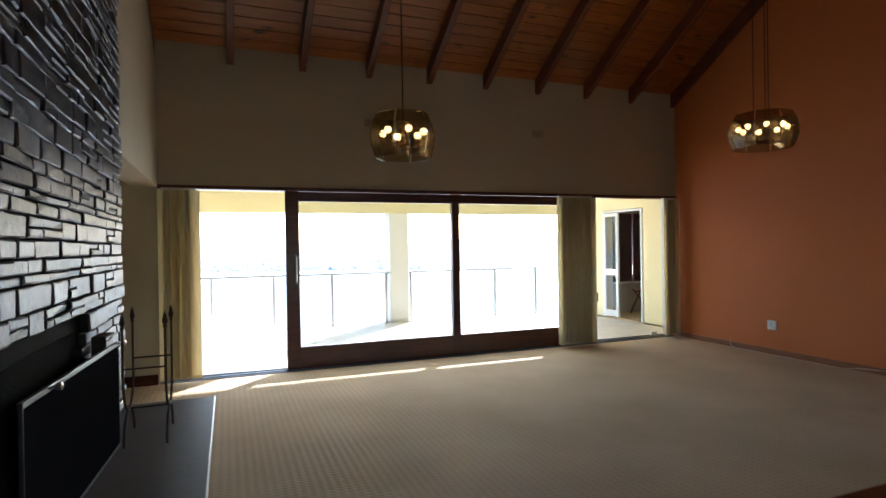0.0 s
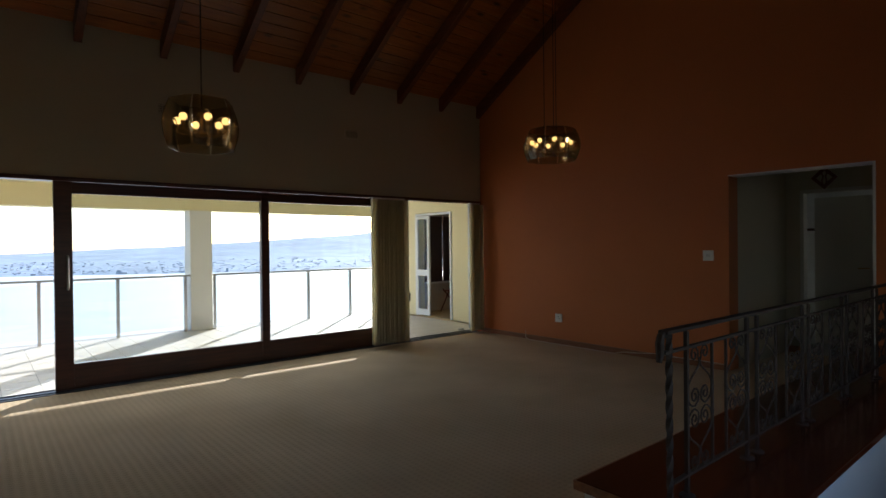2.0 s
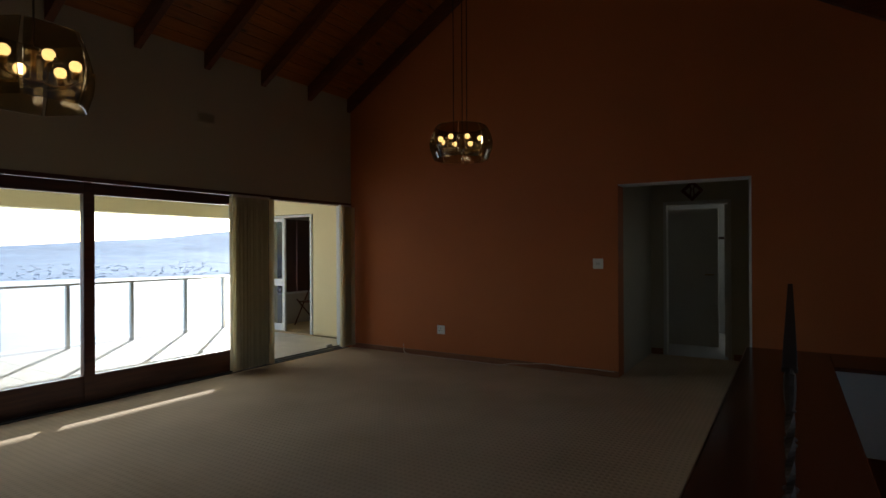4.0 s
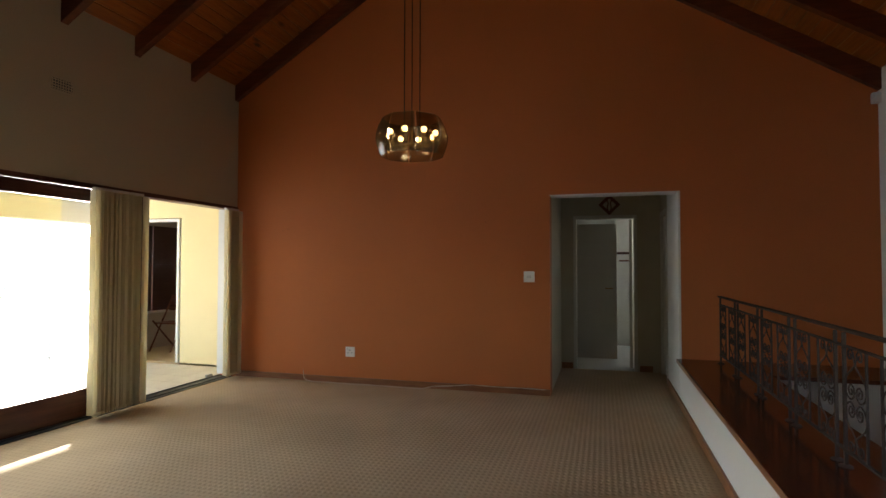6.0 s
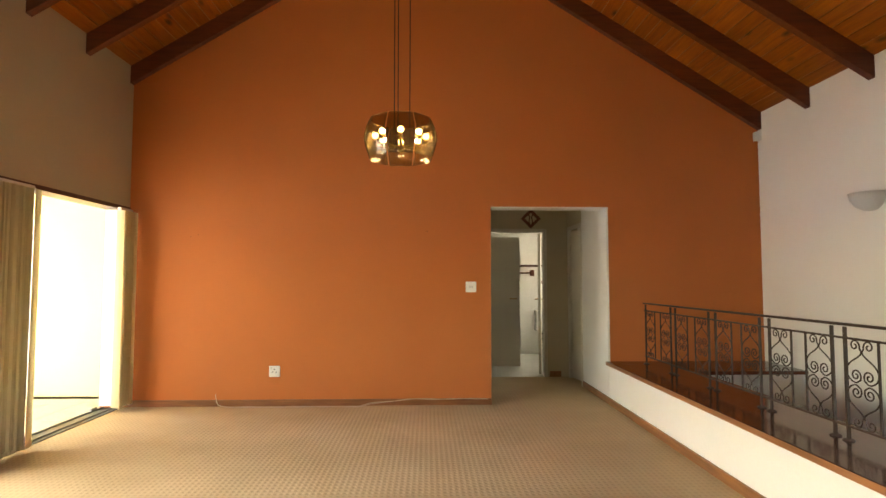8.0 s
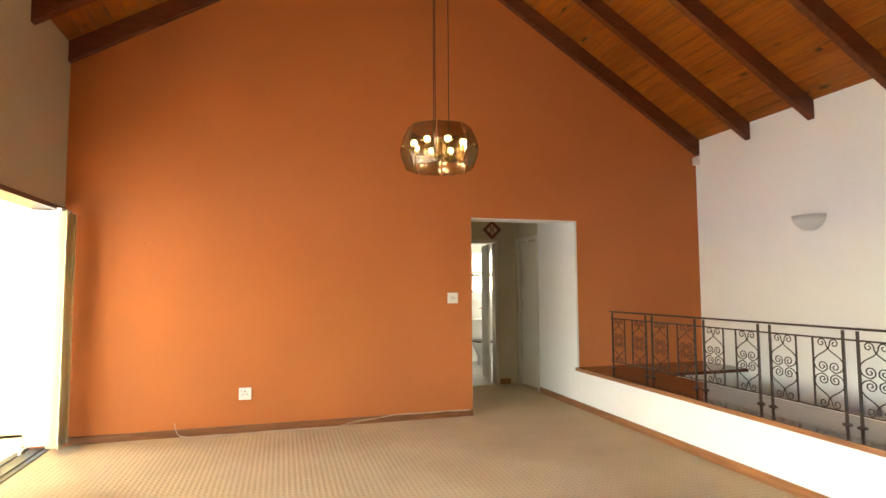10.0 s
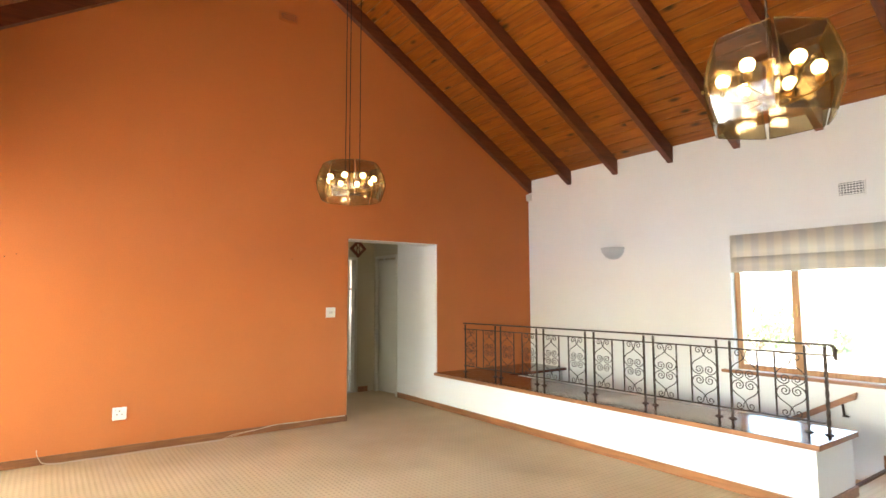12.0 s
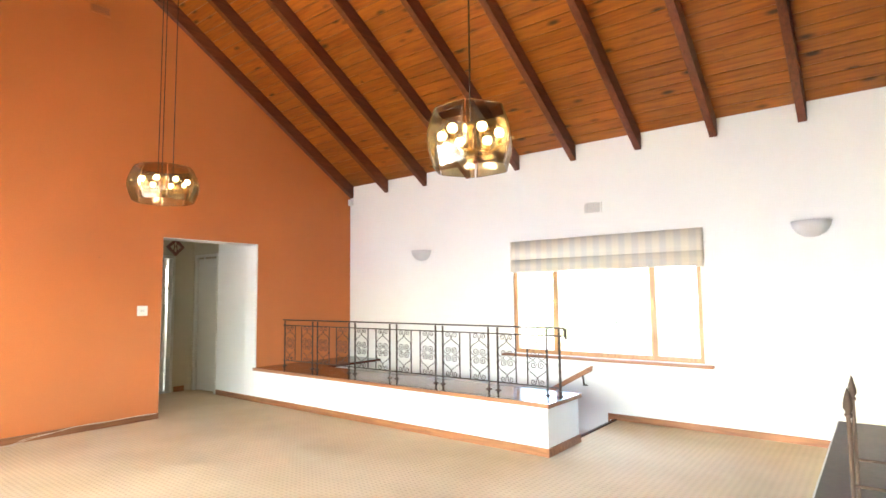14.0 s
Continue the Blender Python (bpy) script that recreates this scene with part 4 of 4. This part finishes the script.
door_frame("door_frame_side", "pale painted frame of the side door", [(0.98, 1.02, -5.20, -5.155, FZ, 2.04), (1.60, 1.64, -5.20, -5.155, FZ, 2.04), (1.02, 1.60, -5.20, -5.155, 2.0, 2.04)])
door_frame("door_frame_bath", "pale painted frame of the bathroom door", [(PX - 0.012, PX + 0.12, -4.10, -4.06, FZ, 2.02), (PX - 0.012, PX + 0.12, -4.875, -4.835, FZ, 2.02), (PX - 0.012, PX + 0.12, -4.835, -4.10, 1.98, 2.025)])


def door_leaf(name, label, hinge, w, rz, handle=True):
    d = thing(name, label, "door", at=hinge, kind="structure")
    d.rotation_euler = (0, 0, radians(rz))
    part("leaf", boxes((0.028, w, -0.019, 0.019, FZ + 0.012, 1.975), bevel=0.003), DOORPAINT, d)
    if handle:
        for s in (1, -1):
            hbm = bmesh.new()
            tube(hbm, [(w - 0.06, s * 0.019, 1.02), (w - 0.06, s * 0.06, 1.02), (w - 0.075, s * 0.066, 1.02), (w - 0.17, s * 0.066, 1.02)], 0.009, 8)
            part("handle", hbm, BRASS, d, "worn brass lever handle")
    return d


door_leaf("door_1", "white flush door standing open into the bathroom", (PX + 0.13, -4.795, 0), 0.69, -12.5)
door_leaf("door_2", "white flush side door standing slightly ajar", (1.60, -5.20, 0), 0.57, 188, False)
door_leaf("door_3", "white flush cupboard door in the bathroom", (2.58, -3.94, 0), 0.70, -90)

orn = thing("wall_ornament", "dark carved wooden diamond ornament hanging in the passage", "ornament", at=(0.99, -4.52, 2.09))
ob_ = bmesh.new()
R, r_ = 0.128, 0.078
for k in range(4):
    a0, a1 = math.pi / 2 * k, math.pi / 2 * (k + 1)
    quad = [(R * math.cos(a0), R * math.sin(a0)), (R * math.cos(a1), R * math.sin(a1)), (r_ * math.cos(a1), r_ * math.sin(a1)), (r_ * math.cos(a0), r_ * math.sin(a0))]
    prism(ob_, quad, "x", -0.022, 0.0)
part("frame", ob_, RAFTER, orn)
fg = bmesh.new()
for s in (-1, 1):
    tube(fg, curve_points([(-0.012, s * 0.004, -0.09), (-0.012, s * 0.022, -0.04), (-0.012, s * 0.012, 0.02), (-0.012, s * 0.026, 0.05), (-0.012, s * 0.006, 0.09)], 4), 0.008, 6)
part("carving", fg, RAFTER, orn, "two curved carved strips")
oc = bmesh.new()
tube(oc, [(-0.01, 0, 0.12), (-0.01, 0, 0.31)], 0.002, 5)
part("cord", oc, IRON, orn, "thin hanging cord")

structure("floor_bathroom", boxes((PX, 4.2, -6.3, -2.6, -0.1, FZ + 0.001)), BATHTILE, "pale tiled bathroom floor", "floor")
# short walls at PX and x 2.09 are unseen, added to keep sky light out
structure("wall_bathroom", boxes((4.1, 4.25, -5.32, -2.6, -0.1, 2.4), (4.1, 4.25, -6.3, -5.95, -0.1, 2.4), (4.1, 4.25, -5.95, -5.32, -0.1, 1.22), (4.1, 4.25, -5.95, -5.32, 2.02, 2.4), (PX, 4.1, -2.75, -2.6, -0.1, 2.4), (PX, PX + 0.11, -3.70, -2.75, -0.1, 2.4), (PX + 0.11, 2.2, -5.42, -5.30, -0.1, 2.4), (2.09, 2.2, -6.15, -5.42, -0.1, 2.4), (2.2, 4.1, -6.3, -6.15, -0.1, 2.4)), BATHTILE, "white tiled bathroom walls, two unseen ones added against stray light", "wall")
structure("trim_dado", boxes((4.085, 4.099, -6.1, -2.8, 1.55, 1.59)), DARKBLIND, "dark tile border round the bathroom", "tile border")
tr = thing("towel_rail", "dark wooden towel rail on the bathroom wall", "towel rail", at=(4.09, -5.115, 1.44))
tbm = bmesh.new()
tube(tbm, [(-0.06, 0.40, 0), (-0.06, 0.0, 0)], 0.012, 8)
part("bar", tbm, RAFTER, tr)
part("bracket", boxes((-0.08, -0.001, -0.035, 0.035, -0.055, 0.055), bevel=0.006), RAFTER, tr)
hk = thing("towel_hook", "small dark wooden towel hook on the bathroom wall", "hook", at=(4.099, -5.285, 1.27))
hkb = bmesh.new()
lathe(hkb, [(0, -0.03), (0.022, -0.028), (0.03, 0.0), (0.022, 0.028), (0, 0.03)], 12, (-0.03, 0, 0))
tube(hkb, [(-0.03, 0, 0), (-0.03, -0.12, 0)], 0.008, 6)
part("knob", hkb, RAFTER, hk, smooth=True)
wc = thing("toilet", "white ceramic toilet with its cistern against the wall", "toilet", at=(3.85, -5.37, FZ))
part("cistern", boxes((0.04, 0.24, -0.22, 0.22, 0.42, 0.80), bevel=0.025), CERAMIC, wc)
bw = bmesh.new()
lathe(bw, [(0.10, 0.0), (0.11, 0.03), (0.10, 0.15), (0.16, 0.30), (0.195, 0.38), (0.195, 0.40), (0.0, 0.40)], 20)
for v in bw.verts:
    v.co.x = v.co.x * 1.25 - 0.20
part("bowl", bw, CERAMIC, wc, smooth=True)
sb = bmesh.new()
lathe(sb, [(0.0, 0.402), (0.20, 0.402), (0.205, 0.415), (0.19, 0.428), (0.0, 0.43)], 20)
for v in sb.verts:
    v.co.x = v.co.x * 1.25 - 0.20
part("seat", sb, MAHOGANY, wc, "dark wooden seat")
window_light("bathroom_window_light", 4.35, -5.635, 1.62, 0.6, 0.75, 10, 90, 0.45, (1.0, 0.96, 0.84), 160)
bwn = thing("window_2", "small bright bathroom window with a white frame", "window", at=(4.15, -5.635, 1.62), kind="structure")
part("frame", boxes((-0.02, 0.02, -0.315, 0.315, 0.36, 0.40), (-0.02, 0.02, -0.315, 0.315, -0.40, -0.36), (-0.02, 0.02, -0.315, -0.275, -0.36, 0.36), (-0.02, 0.02, 0.275, 0.315, -0.36, 0.36), (-0.018, 0.018, -0.275, 0.275, -0.02, 0.02)), ALU, bwn)
for z0_, z1_ in ((-0.36, -0.02), (0.02, 0.36)):
    g = part("pane", boxes((-0.003, 0.003, -0.275, 0.275, z0_, z1_)), CLEAR, bwn)
    g.visible_shadow = False

# ---- balcony ----
BZ, BY = -0.04, 3.85
structure("balcony_slab", boxes((-11.0, 0.5, 0.23, BY, -0.35, BZ - 0.008)), GROUT, "concrete balcony slab with pale grout", "floor")
structure("ceiling_balcony", boxes((-11.0, 0.5, 0.23, BY + 0.1, 2.36, 2.5)), YELLOW, "pale yellow balcony soffit", "ceiling")
structure("balcony_beam", boxes((-11.0, 0.5, BY - 0.35, BY, 2.02, 2.36)), YELLOW, "pale yellow balcony edge beam", "beam")
# slab and beam over the wing are unseen, added to block the sun
structure("balcony_top_and_sun_block", boxes((-11.0, 0.5, 0.23, BY + 0.15, 2.5, 2.62), (0.5, 4.2, -1.2, BY + 0.15, 2.76, 2.9), (0.5, 4.2, BY - 0.35, BY, 2.02, 2.76)), PLASTER, "plastered slab above the balcony, extended unseen over the wing to block sun", "roof")
for x in (-3.315, -9.4):
    structure("column", boxes((x - 0.18, x + 0.18, BY - 0.345, BY, BZ, 2.02), bevel=0.006), WHITE, "square white balcony column", "column")
rl = thing("balcony_railing", "steel balcony railing with clear glass panels", "railing", at=(-4, BY - 0.32, BZ))
RYB = 0.0
part("handrail", boxes((-7.0, 0.50, -0.022, 0.022, 0.93, 0.965), (0.87, 4.49, -0.022, 0.022, 0.93, 0.965), bevel=0.008), STEEL, rl)
for x in (-6.6, -5.6, -4.6, -3.6, -2.6, -1.6, -0.585, 0.42, 0.90, 1.75, 2.69, 3.63, 4.4):
    part("post", boxes((x - 0.024, x + 0.024, -0.03, 0.03, 0.0, 0.93), bevel=0.004), STEEL, rl)
for x0, x1 in ((-6.57, -5.63), (-5.57, -4.63), (-4.57, -3.63), (-3.57, -2.63), (-2.57, -1.63), (-1.57, -0.615), (-0.555, 0.39), (0.93, 1.72), (1.78, 2.66), (2.72, 3.60), (3.66, 4.37)):
    g = part("glass_panel", boxes((x0, x1, -0.004, 0.004, 0.08, 0.90)), SEAGLASS, rl)
    g.visible_shadow = False

# east wing of the house beside the balcony
YX = 0.50
DY0, DY1, DZ = 1.285, 2.42, 2.02
structure("wall_wing_south", boxes((YX, YX + 0.23, 0.0, DY0, -0.3, 2.7)), YELLOW, "pale yellow plastered outside wall beside the wing door", "wall")
structure("wall_wing_north", boxes((YX, YX + 0.23, DY1, 2.9, -0.3, 2.7)), YELLOW, "pale yellow plastered pier beyond the wing door", "wall")
structure("wall_wing_lintel", boxes((YX, YX + 0.23, DY0, DY1, DZ, 2.7)), YELLOW, "pale yellow plastered lintel over the wing door", "wall")
structure("wall_wing_return", boxes((0.23, YX, 0.0, 0.23, -0.3, 2.7)), YELLOW, "pale yellow plastered return beside the sea door", "wall")
NX0, NX1, NZ0, NZ1 = 0.95, 2.45, 0.64, 1.95
structure("wall_wing_room", boxes((YX + 2.6, YX + 2.8, -1.0, 2.9, -0.1, 2.6), (YX + 0.23, YX + 2.6, -1.15, -1.0, -0.1, 2.6), (YX + 0.23, NX0, 2.72, 2.9, -0.1, 2.6),
                                  (NX1, YX + 2.6, 2.72, 2.9, -0.1, 2.6), (NX0, NX1, 2.72, 2.9, -0.1, NZ0), (NX0, NX1, 2.72, 2.9, NZ1, 2.6)), ROOMDARK, "dim plastered walls of the wing room", "wall")
structure("ceiling_wing", boxes((YX, YX + 2.8, -1.15, 2.9, 2.6, 2.75)), WHITE, "white ceiling of the wing room", "ceiling")
structure("floor_wing", boxes((YX, YX + 2.8, -1.15, 2.9, -0.15, -0.02)), CARPET, "carpeted floor of the wing room", "floor")
wd = thing("wing_door", "white aluminium glazed door standing open in the yellow wall", "glazed door", at=(YX - 0.002, DY1 - 0.03, BZ + 0.02), kind="structure")
part("frame", boxes((0.0, 0.07, -0.012, 0.028, 0, 2.03), (0.0, 0.07, -1.07, -1.03, 0, 2.03), (0.0, 0.07, -1.03, -0.012, 1.99, 2.03), bevel=0.003), ALU, wd)
lf = new("leaf", mesh_of(boxes((-0.02, 0.02, -0.44, -0.38, 0.02, 1.98), (-0.02, 0.02, -0.08, -0.02, 0.02, 1.98), (-0.02, 0.02, -0.38, -0.08, 1.92, 1.98),
                               (-0.02, 0.02, -0.38, -0.08, 0.02, 0.14), (-0.02, 0.02, -0.38, -0.08, 0.80, 0.92), bevel=0.003), "leaf", ALU))
lf.parent = wd
for z0, z1 in ((0.14, 0.80), (0.92, 1.92)):
    g = part("pane", boxes((-0.004, 0.004, -0.38, -0.08, z0, z1)), CLEAR, lf)
for x0_, x1_ in ((NX0 - 0.05, 1.427), (1.449, NX1 + 0.05)):
    vb = thing("slatted_blind", "dark brown slatted blind over the wing room window", "blind", at=((x0_ + x1_) / 2, 2.685, NZ0 - 0.04), group="wing blinds")
    hw = (x1_ - x0_) / 2
    for i in range(31):
        part("slat", boxes((-hw, hw, -0.012, 0.012, i * 0.045, i * 0.045 + 0.0447)), DARKBLIND, vb)
structure("wing_sill", boxes((NX0 - 0.1, NX1 + 0.1, 2.60, 2.72, NZ0 - 0.075, NZ0 - 0.045), bevel=0.004), ALU, "pale window sill in the wing room", "sill")
ch = thing("folding_chair", "dark wooden folding chair standing in the wing room", "chair", at=(1.48, 2.28, -0.02))
for yo in (-0.2, 0.2):
    for a, b in (((-0.28, 0.0), (0.22, 0.88)), ((0.26, 0.0), (-0.22, 0.48))):
        lg = bmesh.new()
        tube(lg, [(a[0], yo, a[1]), (b[0], yo, b[1])], 0.014, 6)
        part("leg", lg, RAFTER, ch)
for i in range(4):
    part("seat_slat", boxes((-0.2 + i * 0.1, -0.13 + i * 0.1, -0.2, 0.2, 0.43, 0.45)), RAFTER, ch)
for i in range(3):
    part("back_slat", boxes((0.12 + i * 0.03, 0.14 + i * 0.03, -0.2, 0.2, 0.62 + i * 0.09, 0.68 + i * 0.09)), RAFTER, ch)

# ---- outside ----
structure("water", boxes((-4500, 4500, 40, 4600, -61, -60)), SEA, "wide bay below the house, glare put into its near-white colour", "sea")
gnd = boxes((-60, 60, -80, 3.0, -3.2, -2.9), (-60, 60, 3.0, 40, -62, -61), bevel=0)
structure("ground", gnd, SOIL, "sloping garden ground round the house", "ground")
structure("terrace", boxes((-40, 30, -60, SOUTH - 0.231, -2.9, -0.25)), SOIL, "garden terrace behind the street wall", "ground")
def shore_at(x, k):
    return min(1900, max(800, 1500 - 0.42 * (x - 200) + 70 * noise.noise((k * 0.11, 4.2, 0))))


def crest_at(x, k):
    f = max(0.0, (x + 200) / 1000)
    return -22 + 14 * min(1, f) + 22 * f * f * (1 if f < 3 else 9 / (f * f)) + 6 * noise.noise((k * 0.13, 0.3, 0))


hl = bmesh.new()
prevc = None
for k in range(181):
    x = -3000 + 40 * k
    shore, crest = shore_at(x, k), crest_at(x, k)
    col = []
    for v, h in ((0, -60.5), (0.03, -58), (0.25, -50), (0.5, -40 + 8 * noise.noise((k * 0.3, 2.2, 0))), (0.75, -40 + (crest + 40) * 0.5), (0.9, crest), (1.0, crest - 25)):
        col.append(hl.verts.new((x, shore + (3300 - shore) * v, h)))
    if prevc:
        for j in range(6):
            hl.faces.new((prevc[j], col[j], col[j + 1], prevc[j + 1]))
    prevc = col
tagged(part("far_hills", hl, HILL, smooth=True), "hills and shore across the bay, blue haze put into their colour", "hills", kind="structure")
tw_rnd = random.Random(21)
town = bmesh.new()
for _ in range(2600):
    x = tw_rnd.uniform(-1400, 3600)
    k = (x + 3000) / 40
    v = 0.02 + 0.44 * tw_rnd.random() ** 1.7
    shore = shore_at(x, k)
    zb = -58.6 + (v - 0.03) / 0.22 * 8 if v < 0.25 else -50.5 + (v - 0.25) * 36
    w, d, h = tw_rnd.uniform(1.5, 5), tw_rnd.uniform(3, 8), tw_rnd.uniform(1.2, 3.2)
    if v < 0.1 and tw_rnd.random() < 0.02:
        h, w = tw_rnd.uniform(6, 13), 3
    y = shore + (3300 - shore) * v
    q = [town.verts.new(p) for p in ((x - w, y, zb), (x + w, y, zb), (x + w, y, zb + h), (x - w, y, zb + h), (x - w, y + d, zb + h + 1), (x + w, y + d, zb + h + 1))]
    town.faces.new(q[:4])
    town.faces.new((q[3], q[2], q[5], q[4]))
tagged(part("hazed_town", town, TOWN), "rows of small houses along the far shore, haze put into their colour", "town", kind="stuff")


def shrub(x, y, s, label):
    th = thing("shrub", label, "shrub", at=(x, y, -0.25), group="garden shrubs")
    st = bmesh.new()
    lv = bmesh.new()
    for k in range(9):
        a = k * 2.4 + x
        tip = Vector((math.cos(a) * 0.45 * s, math.sin(a) * 0.45 * s, (0.5 + 0.3 * math.sin(k * 1.7)) * s))
        tube(st, [(0, 0, 0), tip * 0.5 + Vector((0, 0, 0.08)), tip], [0.02 * s, 0.012 * s, 0.005 * s], 5)
        for _ in range(80):
            c = tip + Vector((random.gauss(0, 0.16), random.gauss(0, 0.16), random.gauss(0, 0.14))) * s
            q = Euler([random.uniform(0, 6.28) for _ in range(3)]).to_matrix()
            l, w = random.uniform(0.05, 0.09) * s, random.uniform(0.018, 0.03) * s
            lv.faces.new([lv.verts.new(c + q @ Vector(p)) for p in ((-l, 0, 0), (0, -w, 0.01), (l, 0, 0), (0, w, 0.01))])
    part("stem", st, BARK, th)
    part("crown", lv, LEAF, th)


for x, y, s in ((0.4, -19.5, 1.0), (1.5, -20.4, 1.3), (-2.0, -19.2, 0.75), (3.2, -21.0, 1.5), (2.4, -19.0, 1.1), (-3.6, -19.8, 0.6)):
    shrub(x, y, s, "leafy green garden shrub outside the street window")
tagged(lk, group="lock keepers")

# ---- pieces of the setting ----
tile_me = mesh_of(boxes((0.003, 0.327, 0.003, 0.327, 0, 0.008)), "tile", TILE)
slab_ob = bpy.data.objects["balcony_slab"]
for i in range(22):
    for j in range(10):
        shared("tile", tile_me, slab_ob, Matrix.Translation((0.48 - 0.33 * (i + 1), 0.26 + 0.33 * j, BZ - 0.0085)))


def stone_mesh(w, h, seed):
    """A split ledge stone: chamfered, uneven face; front towards +x."""
    rnd = random.Random(seed)
    bm = bmesh.new()
    e = 0.0045
    d = rnd.uniform(0.014, 0.028)
    j = lambda a: rnd.uniform(-a, a)
    back = [bm.verts.new((-0.018, y, z)) for y, z in ((-w / 2, -h / 2), (w / 2, -h / 2), (w / 2, h / 2), (-w / 2, h / 2))]
    ring = [bm.verts.new((d - 0.006 + j(0.004), y, z)) for y, z in ((-w / 2, -h / 2), (0, -h / 2), (w / 2, -h / 2), (w / 2, h / 2), (0, h / 2), (-w / 2, h / 2))]
    face = [bm.verts.new((d + j(0.0018), y, z)) for y, z in ((-w / 2 + e + abs(j(.010)), -h / 2 + e + abs(j(.003))), (j(w * .2), -h / 2 + e + abs(j(.004))), (w / 2 - e - abs(j(.010)), -h / 2 + e + abs(j(.003))),
                                                         (w / 2 - e, h / 2 - e - abs(j(.004))), (j(w * .2), h / 2 - e - abs(j(.004))), (-w / 2 + e, h / 2 - e))]
    for k in range(6):
        bm.faces.new((ring[k], ring[(k + 1) % 6], face[(k + 1) % 6], face[k]))
    bm.faces.new((face[0], face[1], face[4], face[5]))
    bm.faces.new((face[1], face[2], face[3], face[4]))
    bm.faces.new((back[0], back[1], ring[2], ring[1], ring[0]))
    bm.faces.new((back[1], back[2], ring[3], ring[2]))
    bm.faces.new((back[2], back[3], ring[5], ring[4], ring[3]))
    bm.faces.new((back[3], back[0], ring[0], ring[5]))
    return bm


rnd = random.Random(7)
z, near, rest, seed = 0.37, [], bmesh.new(), 0
while z < 5.0:
    h = rnd.choice((0.03, 0.05, 0.065, 0.08, 0.095))
    y = -2.40 - rnd.uniform(0, 0.02)
    while y > -6.05:
        w = rnd.uniform(0.10, 0.34)
        yc = y - w / 2
        y -= w + 0.006
        if FB0 - w / 2 < yc < FB1 + w / 2 and z < FBZ:
            continue
        if z + h > under(yc) + 0.15:
            continue
        split = h > 0.06 and rnd.random() < 0.3
        for zc, hh in (((z + h * 0.26, h * 0.44), (z + h * 0.76, h * 0.44)) if split else ((z + h / 2, h * rnd.uniform(0.9, 1.06)),)):
            seed += 1
            place = Matrix.Translation((rnd.uniform(-0.004, 0.004), yc + 4.4, zc)) @ pose(0, 0, 0, rnd.uniform(-1.2, 1.2), rnd.uniform(-1.5, 1.5), rnd.uniform(-1.5, 1.5))
            if yc > -4.9 and z < 1.95 and len(near) < 300:
                near.append(1)
                shared("stone", mesh_of(stone_mesh(w, hh, seed), "stone", STONE), chim, place)
            else:
                sm = stone_mesh(w, hh, seed)
                bmesh.ops.transform(sm, matrix=place, verts=sm.verts)
                tmp = bpy.data.meshes.new("tmp")
                sm.to_mesh(tmp)
                sm.free()
                rest.from_mesh(tmp)
                bpy.data.meshes.remove(tmp)
    z += h + 0.005
tagged(part("stone_courses", rest, STONE, chim), "dark stacked ledge stones higher up", kind="stuff")
for row in range(5):
    y = -2.44
    while y > -6.0:
        w = rnd.uniform(0.1, 0.28)
        seed += 1
        shared("stone", mesh_of(stone_mesh(w, 0.055, seed), "stone", STONE), hearth, Matrix.Translation((-6.515 + 6.75 + 0.02, y - w / 2 + 4.4, 0.015 + 0.06 * row)))
        y -= w + 0.006
